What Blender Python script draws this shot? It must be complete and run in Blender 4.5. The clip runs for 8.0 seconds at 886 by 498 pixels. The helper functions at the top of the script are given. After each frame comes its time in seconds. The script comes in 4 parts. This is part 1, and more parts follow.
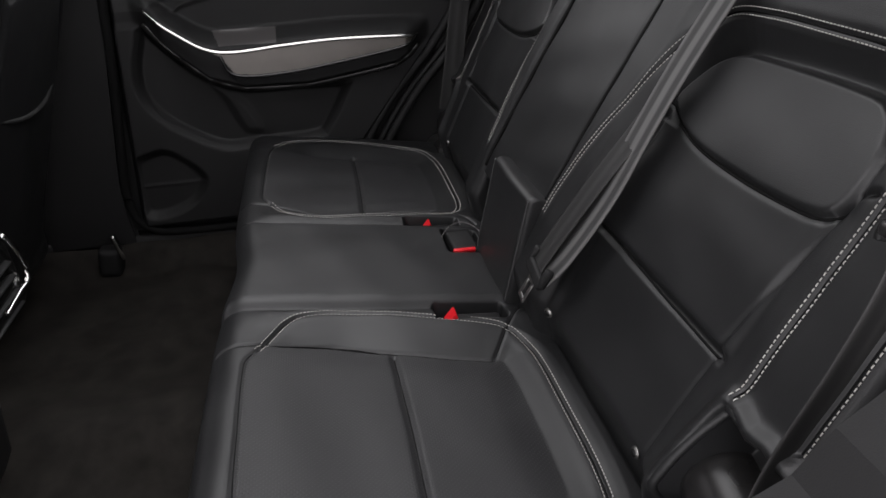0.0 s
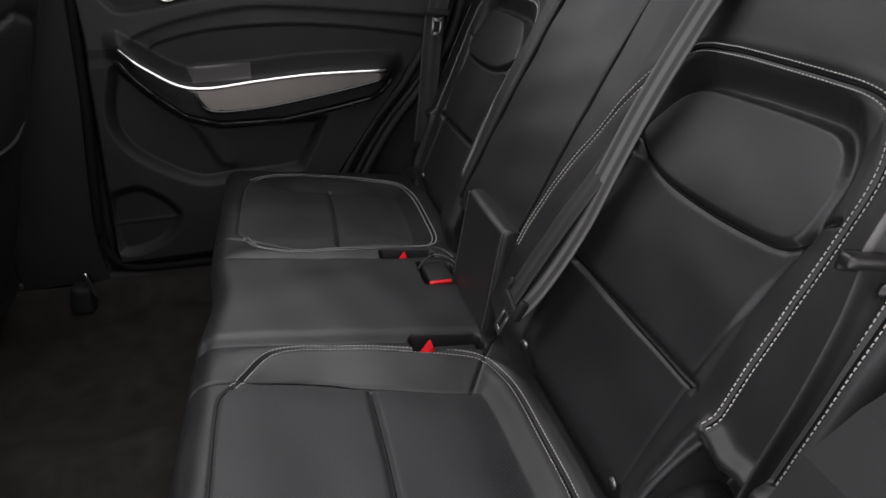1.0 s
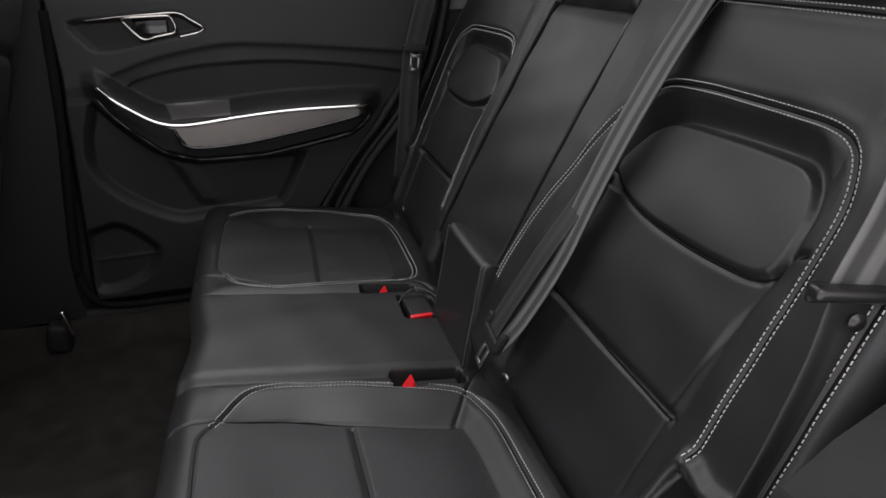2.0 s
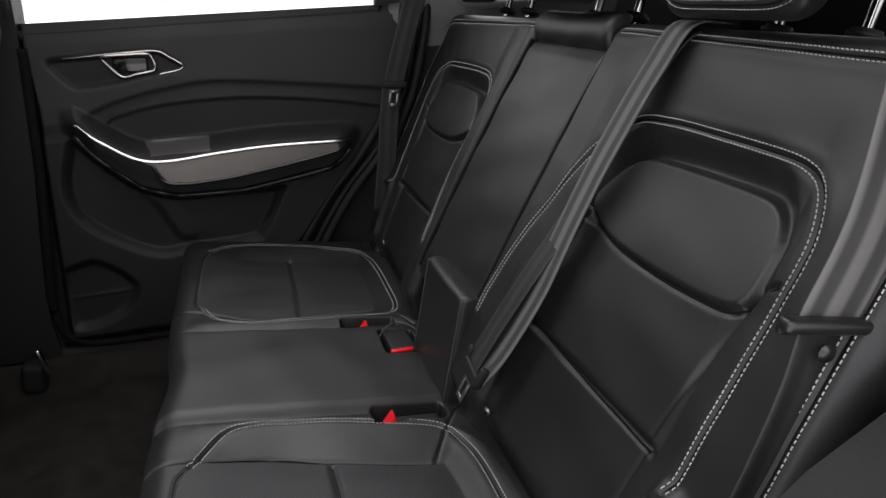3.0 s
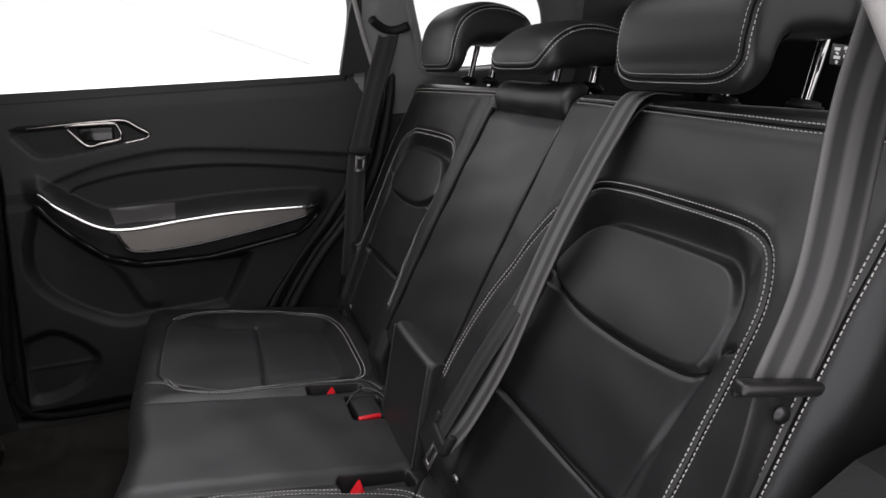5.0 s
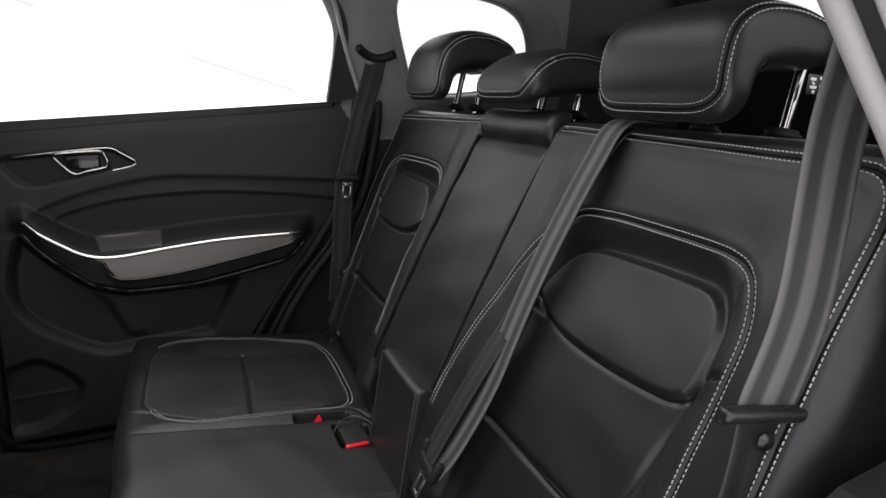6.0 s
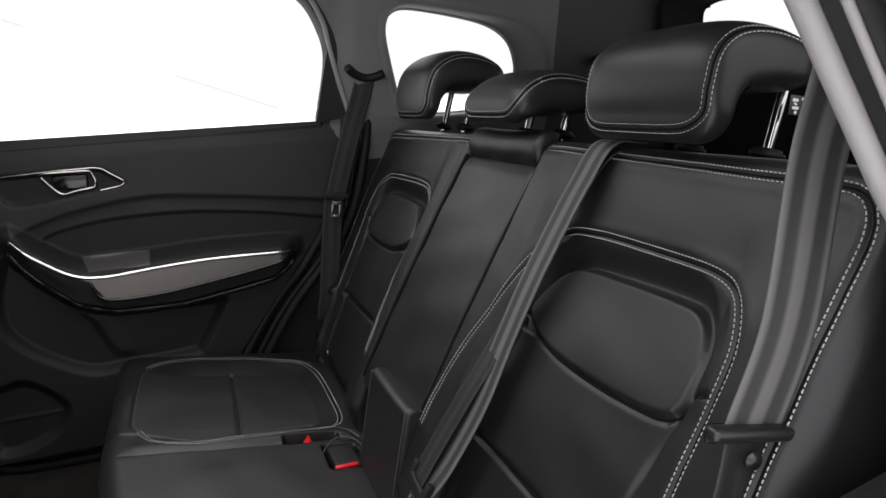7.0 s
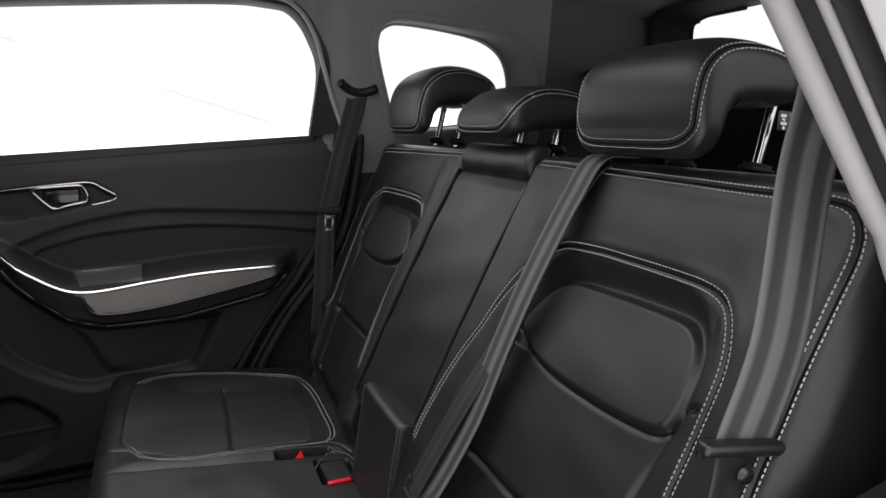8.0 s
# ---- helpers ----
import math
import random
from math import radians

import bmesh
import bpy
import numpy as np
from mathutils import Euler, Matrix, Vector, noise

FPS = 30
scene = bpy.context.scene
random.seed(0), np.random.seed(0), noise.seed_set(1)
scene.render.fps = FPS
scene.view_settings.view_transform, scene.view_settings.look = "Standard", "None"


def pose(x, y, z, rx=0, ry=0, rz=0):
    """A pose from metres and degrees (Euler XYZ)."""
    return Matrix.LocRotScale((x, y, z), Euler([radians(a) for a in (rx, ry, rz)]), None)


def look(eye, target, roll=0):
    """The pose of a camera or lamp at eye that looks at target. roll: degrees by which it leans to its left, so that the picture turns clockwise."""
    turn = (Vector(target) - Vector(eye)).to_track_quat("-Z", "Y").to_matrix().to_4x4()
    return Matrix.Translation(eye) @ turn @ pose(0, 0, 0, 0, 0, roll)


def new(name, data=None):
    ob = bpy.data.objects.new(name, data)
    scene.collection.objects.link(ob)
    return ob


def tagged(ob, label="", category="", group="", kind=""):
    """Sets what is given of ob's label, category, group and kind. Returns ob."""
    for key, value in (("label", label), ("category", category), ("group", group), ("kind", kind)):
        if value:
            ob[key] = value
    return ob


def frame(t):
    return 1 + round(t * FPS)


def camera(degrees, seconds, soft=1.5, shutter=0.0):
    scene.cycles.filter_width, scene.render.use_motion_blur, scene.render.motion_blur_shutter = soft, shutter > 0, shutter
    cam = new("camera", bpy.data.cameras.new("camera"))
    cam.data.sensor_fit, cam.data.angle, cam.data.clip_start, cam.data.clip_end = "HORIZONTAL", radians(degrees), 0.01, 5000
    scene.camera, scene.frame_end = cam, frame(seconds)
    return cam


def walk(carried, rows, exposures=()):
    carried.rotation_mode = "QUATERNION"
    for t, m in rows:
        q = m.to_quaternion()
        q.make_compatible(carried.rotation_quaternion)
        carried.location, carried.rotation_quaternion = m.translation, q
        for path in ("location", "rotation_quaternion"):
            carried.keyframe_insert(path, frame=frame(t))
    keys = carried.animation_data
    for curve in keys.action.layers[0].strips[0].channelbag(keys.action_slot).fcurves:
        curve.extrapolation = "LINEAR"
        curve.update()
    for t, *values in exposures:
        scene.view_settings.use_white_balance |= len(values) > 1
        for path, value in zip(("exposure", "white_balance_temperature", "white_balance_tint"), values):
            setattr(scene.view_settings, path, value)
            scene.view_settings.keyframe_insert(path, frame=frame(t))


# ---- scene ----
cam = camera(63.4, 8.0)
PATH = [
    (0, (-0.278, -1.055, 0.894), (0.007, 0.707, -0.009), -2.7),
    (0.5, (-0.276, -1.056, 0.897), (0.044, 0.717, 0.029), -2.7),
    (1, (-0.274, -1.059, 0.9), (0.08, 0.726, 0.07), -2.7),
    (1.5, (-0.272, -1.06, 0.903), (0.112, 0.736, 0.111), -2.8),
    (3, (-0.268, -1.067, 0.913), (0.206, 0.755, 0.237), -2.9),
    (3.5, (-0.266, -1.068, 0.915), (0.238, 0.76, 0.28), -3.0),
    (4, (-0.264, -1.069, 0.918), (0.266, 0.764, 0.318), -3.0),
    (4.5, (-0.263, -1.072, 0.92), (0.29, 0.767, 0.361), -3.0),
    (6, (-0.261, -1.078, 0.928), (0.354, 0.769, 0.469), -3.1),
    (6.5, (-0.26, -1.079, 0.93), (0.371, 0.769, 0.495), -3.2),
    (7, (-0.26, -1.08, 0.932), (0.387, 0.766, 0.517), -3.2),
    (7.5, (-0.259, -1.081, 0.933), (0.397, 0.766, 0.536), -3.2),
    (8, (-0.259, -1.082, 0.934), (0.409, 0.764, 0.554), -3.2),
]
walk(cam, [(t, look(eye, target, roll)) for t, eye, target, roll in PATH])

# ---- world and light: a bright white studio round the parked car ----
world = bpy.data.worlds.new("studio")
scene.world = world
world.use_nodes = True
wbg = world.node_tree.nodes["Background"]
wbg.inputs[0].default_value = (1.035, 1.0, 1.035, 1)
# overhead studio lighting: brightest from above, paler towards the walls, dim below
wtc = world.node_tree.nodes.new("ShaderNodeTexCoord")
wsep = world.node_tree.nodes.new("ShaderNodeSeparateXYZ")
wramp = world.node_tree.nodes.new("ShaderNodeMapRange")
wramp.interpolation_type = "SMOOTHSTEP"
wramp.inputs[1].default_value, wramp.inputs[2].default_value = 0.10, 0.95
wramp.inputs[3].default_value, wramp.inputs[4].default_value = 1.1, 4.0
world.node_tree.links.new(wtc.outputs["Generated"], wsep.inputs[0])
world.node_tree.links.new(wsep.outputs[2], wramp.inputs[0])
world.node_tree.links.new(wramp.outputs[0], wbg.inputs[1])
scene.view_settings.exposure = 0.02


# ---- materials ----
def material(name, color, rough=0.5, metal=0.0, bump=0.0, scale=400.0, kind="noise", vary=0.15, vscale=9.0, spec=0.5, coat=0.0):
    m = bpy.data.materials.new(name)
    m.use_nodes = True
    nt = m.node_tree
    b = nt.nodes["Principled BSDF"]
    b.inputs["Roughness"].default_value = rough
    b.inputs["Metallic"].default_value = metal
    b.inputs["Specular IOR Level"].default_value = spec
    b.inputs["Coat Weight"].default_value = coat
    tc = nt.nodes.new("ShaderNodeTexCoord")
    big = nt.nodes.new("ShaderNodeTexNoise")
    big.inputs["Scale"].default_value = vscale
    big.inputs["Detail"].default_value = 5
    nt.links.new(tc.outputs["Object"], big.inputs["Vector"])
    ramp = nt.nodes.new("ShaderNodeMapRange")
    ramp.inputs[1].default_value, ramp.inputs[2].default_value = 0.3, 0.7
    ramp.inputs[3].default_value, ramp.inputs[4].default_value = 1 - vary, 1 + vary
    nt.links.new(big.outputs[0], ramp.inputs[0])
    mul = nt.nodes.new("ShaderNodeVectorMath")
    mul.operation = "SCALE"
    mul.inputs[0].default_value = color
    nt.links.new(ramp.outputs[0], mul.inputs["Scale"])
    nt.links.new(mul.outputs[0], b.inputs["Base Color"])
    rr = nt.nodes.new("ShaderNodeMapRange")
    rr.inputs[1].default_value, rr.inputs[2].default_value = 0.3, 0.7
    rr.inputs[3].default_value, rr.inputs[4].default_value = rough * 0.9, min(1, rough * 1.12)
    nt.links.new(big.outputs[0], rr.inputs[0])
    nt.links.new(rr.outputs[0], b.inputs["Roughness"])
    if bump:
        if kind == "noise":
            fine = nt.nodes.new("ShaderNodeTexNoise")
            fine.inputs["Detail"].default_value = 3
        else:
            fine = nt.nodes.new("ShaderNodeTexVoronoi")
        fine.inputs["Scale"].default_value = scale
        nt.links.new(tc.outputs["Object"], fine.inputs["Vector"])
        bp = nt.nodes.new("ShaderNodeBump")
        bp.inputs["Strength"].default_value = bump
        bp.inputs["Distance"].default_value = 0.001
        nt.links.new(fine.outputs[0], bp.inputs["Height"])
        nt.links.new(bp.outputs[0], b.inputs["Normal"])
    return m


LEATHER = material("black_leather", (0.0112, 0.0115, 0.0120), 0.42, bump=0.12, scale=900, kind="voronoi", vary=0.12, spec=0.5)
# blacker than leather, so seam and gap cords act as shade; also for seals
SHADE_SEAL_BLACK = material("shade_seal_black", (0.004, 0.004, 0.004), 0.8, spec=0.15)
THREAD = material("white_thread", (0.43, 0.42, 0.395), 0.7, bump=0.3, scale=1500)
DARK_THREAD = material("dark_thread", (0.05, 0.05, 0.05), 0.6)
DOOR_LEATHER = material("padded_door_leather", (0.0085, 0.0085, 0.0088), 0.55, bump=0.2, scale=900, kind="voronoi", vary=0.12, spec=0.32)
PLASTIC = material("black_plastic", (0.0095, 0.0095, 0.0098), 0.58, bump=0.3, scale=700, vary=0.1, spec=0.32)
SOFT_PLASTIC = material("soft_door_trim", (0.0135, 0.0138, 0.0138), 0.55, bump=0.35, scale=800, kind="voronoi", vary=0.1)
GLOSS = material("gloss_black", (0.008, 0.008, 0.008), 0.12, vary=0.05)
CHROME = material("chrome", (0.78, 0.77, 0.75), 0.14, 1.0, vary=0.12, vscale=40)
GUNMETAL = material("brushed_gunmetal", (0.15, 0.14, 0.13), 0.38, 0.85, bump=0.15, scale=500, vary=0.12)
DARK_CHROME = material("dark_chrome", (0.50, 0.475, 0.45), 0.2, 1.0, vary=0.15, vscale=60)
SATIN = material("satin_black_plastic", (0.014, 0.0135, 0.0135), 0.28, bump=0.1, scale=600, vary=0.1)
STEEL = material("dull_steel", (0.35, 0.34, 0.33), 0.35, 1.0)
GREY_PLASTIC = material("grey_plastic", (0.06, 0.056, 0.056), 0.32, vary=0.08)
RED = material("red_plastic", (0.62, 0.012, 0.02), 0.35, vary=0.05)
CARPET = material("black_carpet", (0.017, 0.0155, 0.0138), 0.95, bump=1.0, scale=900, vary=0.35, vscale=25, spec=0.1)
# darker grey for the rear pillar trim, with its shade in the colour
SHADED_TRIM = material("shaded_luggage_trim", (0.06, 0.06, 0.059), 0.75, bump=0.3, scale=900, vary=0.1)
LINER = material("grey_headliner", (0.15, 0.15, 0.148), 0.95, bump=0.4, scale=1200, vary=0.06, spec=0.1)
PILLAR = material("grey_pillar_trim", (0.17, 0.17, 0.168), 0.7, bump=0.3, scale=900, vary=0.08)
RUBBER = material("grey_rubber_seal", (0.27, 0.262, 0.255), 0.6, bump=0.2, scale=700, vary=0.12)
BODY = material("body_paint", (0.74, 0.73, 0.72), 0.3, vary=0.03, coat=0.5)
FLOOR_WHITE = material("studio_floor", (0.80, 0.80, 0.80), 0.6, vary=0.04, vscale=1.5)
TAG = material("tag_plastic", (0.03, 0.03, 0.03), 0.4)
TAG_PRINT = material("tag_print", (0.75, 0.75, 0.73), 0.6)


def perforated():
    m = material("perforated_leather", (0.017, 0.0172, 0.018), 0.5, vary=0.12)
    nt = m.node_tree
    b = nt.nodes["Principled BSDF"]
    tc = nt.nodes.new("ShaderNodeTexCoord")
    rot = nt.nodes.new("ShaderNodeMapping")
    rot.inputs["Rotation"].default_value = (0, 0, radians(45))
    rot.inputs["Scale"].default_value = (2 * math.pi / 0.0042,) * 3
    nt.links.new(tc.outputs["Object"], rot.inputs["Vector"])
    sep = nt.nodes.new("ShaderNodeSeparateXYZ")
    nt.links.new(rot.outputs[0], sep.inputs[0])
    waves = []
    for k in (0, 1):
        s = nt.nodes.new("ShaderNodeMath")
        s.operation = "SINE"
        nt.links.new(sep.outputs[k], s.inputs[0])
        waves.append(s)
    prod = nt.nodes.new("ShaderNodeMath")
    prod.operation = "ADD"
    nt.links.new(waves[0].outputs[0], prod.inputs[0])
    nt.links.new(waves[1].outputs[0], prod.inputs[1])
    hole = nt.nodes.new("ShaderNodeMapRange")
    hole.inputs[1].default_value, hole.inputs[2].default_value = 0.9, 1.5
    hole.inputs[3].default_value, hole.inputs[4].default_value = 1.0, 0.0
    nt.links.new(prod.outputs[0], hole.inputs[0])
    bp = nt.nodes.new("ShaderNodeBump")
    bp.inputs["Strength"].default_value = 0.5
    bp.inputs["Distance"].default_value = 0.0008
    nt.links.new(hole.outputs[0], bp.inputs["Height"])
    nt.links.new(bp.outputs[0], b.inputs["Normal"])
    return m


PERF = perforated()


def webbing(name, dark, pale):
    m = material(name, (0.07, 0.069, 0.068), 0.65, vary=0.08, bump=0.3, scale=1200)
    nt = m.node_tree
    b = nt.nodes["Principled BSDF"]
    uv = nt.nodes.new("ShaderNodeUVMap")
    sep = nt.nodes.new("ShaderNodeSeparateXYZ")
    nt.links.new(uv.outputs[0], sep.inputs[0])
    mul = nt.nodes.new("ShaderNodeMath")
    mul.operation = "MULTIPLY"
    mul.inputs[1].default_value = 2 * math.pi * 2
    nt.links.new(sep.outputs[0], mul.inputs[0])
    sn = nt.nodes.new("ShaderNodeMath")
    sn.operation = "COSINE"
    nt.links.new(mul.outputs[0], sn.inputs[0])
    ramp = nt.nodes.new("ShaderNodeValToRGB")
    ramp.color_ramp.elements[0].position, ramp.color_ramp.elements[0].color = 0.25, (dark, dark, dark, 1)
    ramp.color_ramp.elements[1].position, ramp.color_ramp.elements[1].color = 0.75, (pale, pale * 0.985, pale * 0.97, 1)
    half = nt.nodes.new("ShaderNodeMapRange")
    half.inputs[1].default_value, half.inputs[2].default_value = -1, 1
    nt.links.new(sn.outputs[0], half.inputs[0])
    nt.links.new(half.outputs[0], ramp.inputs[0])
    bp = nt.nodes.new("ShaderNodeBump")
    bp.inputs["Strength"].default_value = 0.3
    bp.inputs["Distance"].default_value = 0.0006
    nt.links.new(half.outputs[0], bp.inputs["Height"])
    nt.links.new(ramp.outputs[0], b.inputs["Base Color"])
    nt.links.new(bp.outputs[0], b.inputs["Normal"])
    return m


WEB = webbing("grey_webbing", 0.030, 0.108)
# darker copy of the webbing, with belt shade put into its colour
SHADED_WEB = webbing("shaded_webbing", 0.011, 0.022)


def glass():
    m = bpy.data.materials.new("window_glass")
    m.use_nodes = True
    nt = m.node_tree
    out = nt.nodes["Material Output"]
    nt.nodes.remove(nt.nodes["Principled BSDF"])
    clear = nt.nodes.new("ShaderNodeBsdfTransparent")
    clear.inputs[0].default_value = (0.93, 0.95, 0.94, 1)
    gloss = nt.nodes.new("ShaderNodeBsdfGlossy")
    gloss.inputs["Roughness"].default_value = 0.02
    face = nt.nodes.new("ShaderNodeLayerWeight")
    face.inputs[0].default_value = 0.5
    power = nt.nodes.new("ShaderNodeMath")
    power.operation = "POWER"
    power.inputs[1].default_value = 5
    nt.links.new(face.outputs["Facing"], power.inputs[0])
    fr = nt.nodes.new("ShaderNodeMath")
    fr.operation = "MULTIPLY_ADD"
    fr.inputs[1].default_value, fr.inputs[2].default_value = 0.9, 0.04
    nt.links.new(power.outputs[0], fr.inputs[0])
    mix = nt.nodes.new("ShaderNodeMixShader")
    nt.links.new(fr.outputs[0], mix.inputs[0])
    nt.links.new(clear.outputs[0], mix.inputs[1])
    nt.links.new(gloss.outputs[0], mix.inputs[2])
    nt.links.new(mix.outputs[0], out.inputs[0])
    return m


GLASS = glass()


# ---- mesh tools ----
def raw(name, verts, faces, mat, parent=None, label="", smooth=True, normals=None):
    me = bpy.data.meshes.new(name)
    me.from_pydata([tuple(v) for v in verts], [], faces)
    me.materials.append(mat)
    me.polygons.foreach_set("use_smooth", [smooth] * len(me.polygons))
    if normals is not None:
        me.normals_split_custom_set_from_vertices(normals)
    ob = new(name, me)
    if parent:
        ob.parent = parent
        ob.matrix_parent_inverse = parent.matrix_basis.inverted()
    if label:
        ob["label"] = label
    return ob


def part(name, bm, mat, parent=None, label="", smooth=True):
    me = bpy.data.meshes.new(name)
    bm.normal_update()
    bm.to_mesh(me)
    bm.free()
    me.materials.append(mat)
    me.polygons.foreach_set("use_smooth", [smooth] * len(me.polygons))
    ob = new(name, me)
    if parent:
        ob.parent = parent
        ob.matrix_parent_inverse = parent.matrix_basis.inverted()
    if label:
        ob["label"] = label
    return ob


def thing(name, at, label, category, group="", kind=""):
    ob = new(name)
    ob.matrix_basis = Matrix.Translation(at)
    ob.empty_display_size = 0.05
    return tagged(ob, label, category, group, kind)


def box(size, m, bevel=0.004, seg=2):
    bm = bmesh.new()
    bmesh.ops.create_cube(bm, size=1)
    bmesh.ops.scale(bm, vec=size, verts=bm.verts)
    if bevel:
        bmesh.ops.bevel(bm, geom=bm.edges[:], offset=bevel, segments=seg, profile=0.6, affect="EDGES")
    bmesh.ops.transform(bm, matrix=m, verts=bm.verts)
    return bm


def disc(r, depth, m, seg=20, bevel=0.0):
    bm = bmesh.new()
    bmesh.ops.create_cone(bm, cap_ends=True, segments=seg, radius1=r, radius2=r, depth=depth)
    if bevel:
        bmesh.ops.bevel(bm, geom=[e for e in bm.edges if len(e.link_faces) == 2 and any(len(f.verts) > 4 for f in e.link_faces)],
                        offset=bevel, segments=2, affect="EDGES")
    bmesh.ops.transform(bm, matrix=m, verts=bm.verts)
    return bm


def spline(pts, step=0.004, closed=False):
    """Catmull-Rom through the points, resampled at even steps."""
    p = np.array(pts, float)
    n = len(p)
    if closed:
        q = np.vstack([p[-1], p, p[0], p[1]])
        spans = n
    else:
        q = np.vstack([2 * p[0] - p[1], p, 2 * p[-1] - p[-2]])
        spans = n - 1
    out = []
    for i in range(spans):
        a, b, c, d = q[i:i + 4]
        for t in np.linspace(0, 1, 16, endpoint=False):
            out.append(0.5 * (2 * b + (c - a) * t + (2 * a - 5 * b + 4 * c - d) * t ** 2 + (3 * b - a - 3 * c + d) * t ** 3))
    if not closed:
        out.append(p[-1])
    else:
        out.append(p[0])
    out = np.array(out)
    seg = np.linalg.norm(np.diff(out, axis=0), axis=1)
    at = np.concatenate([[0], np.cumsum(seg)])
    m = max(3, int(round(at[-1] / step)))
    want = np.linspace(0, at[-1], m + 1)
    if closed:
        want = want[:-1]
    return np.stack([np.interp(want, at, out[:, k]) for k in range(out.shape[1])], 1)


def tube(pts, r, mat, name, parent=None, label="", sides=8, closed=False, flat=1.0, up=(0, 0, 1)):
    """A rounded bar swept along 3D points."""
    p = np.array(pts, float)
    n = len(p)
    if closed:
        tan = np.roll(p, -1, 0) - np.roll(p, 1, 0)
    else:
        tan = np.gradient(p, axis=0)
    tan /= np.linalg.norm(tan, axis=1)[:, None] + 1e-12
    up = np.array(up, float)
    side = np.cross(tan, up)
    side /= np.linalg.norm(side, axis=1)[:, None] + 1e-9
    top = np.cross(side, tan)
    verts, faces = [], []
    for i in range(n):
        for k in range(sides):
            a = 2 * math.pi * k / sides
            verts.append(p[i] + side[i] * math.cos(a) * r * flat + top[i] * math.sin(a) * r)
    last = n if closed else n - 1
    for i in range(last):
        j = (i + 1) % n
        for k in range(sides):
            l = (k + 1) % sides
            faces.append((i * sides + k, i * sides + l, j * sides + l, j * sides + k))
    if not closed:
        faces.append(tuple(range(sides - 1, -1, -1)))
        faces.append(tuple((n - 1) * sides + k for k in range(sides)))
    return raw(name, verts, faces, mat, parent, label)


def sstep(a, b, x):
    t = np.clip((x - a) / (b - a), 0, 1)
    return t * t * (3 - 2 * t)


def bell(d, w):
    return np.exp(-(d / w) ** 2)


def dist(X, Y, pts):
    """Distance of every grid point to a polyline."""
    best = np.full(X.shape, 9.0)
    for (ax, ay), (bx, by) in zip(pts[:-1], pts[1:]):
        dx, dy = bx - ax, by - ay
        t = np.clip(((X - ax) * dx + (Y - ay) * dy) / (dx * dx + dy * dy + 1e-12), 0, 1)
        best = np.minimum(best, np.hypot(X - ax - t * dx, Y - ay - t * dy))
    return best


def inside(X, Y, pts):
    res = np.zeros(X.shape, bool)
    for (ax, ay), (bx, by) in zip(pts, np.roll(pts, -1, axis=0)):
        if ay != by:
            res ^= ((ay > Y) != (by > Y)) & (X < (bx - ax) * (Y - ay) / (by - ay) + ax)
    return res


def sdist(X, Y, pts):
    """Signed distance to a closed outline, negative inside."""
    pts = np.array(pts, float)
    d = dist(X, Y, np.vstack([pts, pts[:1]]))
    return np.where(inside(X, Y, pts), -d, d)


def wrap(q, edge, r):
    """Bends a sheet's coordinate q round an edge: place along the sheet, and depth behind it."""
    over = np.maximum(q - (edge - r), 0)
    a = np.minimum(over / r, math.pi / 2)
    return np.where(over > 0, edge - r + r * np.sin(a), q), r * (1 - np.cos(a)) + np.maximum(over - r * math.pi / 2, 0)


def sheet(P, region, pieces, parent, flip=False, lead=None):
    """Cuts a dense grid of points into its pieces, with common normals over the cuts. pieces: region -> (name, material, label)."""
    n, m = P.shape[:2]
    du, dv = np.gradient(P, axis=0), np.gradient(P, axis=1)
    nor = np.cross(du, dv)
    nor /= np.linalg.norm(nor, axis=2)[..., None] + 1e-12
    if flip:
        nor = -nor
    made = []
    if lead is not None:
        pieces = {lead: pieces[lead], **pieces}
    for key, (name, mat, label) in pieces.items():
        cells = np.argwhere(region == key)
        if not len(cells):
            continue
        i, j = cells[:, 0], cells[:, 1]
        a, b, c, d = i * m + j, (i + 1) * m + j, (i + 1) * m + j + 1, i * m + j + 1
        quads = np.stack([a, d, c, b] if flip else [a, b, c, d], 1)
        used, idx = np.unique(quads, return_inverse=True)
        idx = idx.reshape(quads.shape)
        made.append(raw(name, P.reshape(-1, 3)[used], idx.tolist(), mat, made[0] if made and lead is not None else parent, label, True, nor.reshape(-1, 3)[used].tolist()))
    return made


def mid(A):
    return (A[:-1, :-1] + A[1:, :-1] + A[1:, 1:] + A[:-1, 1:]) / 4


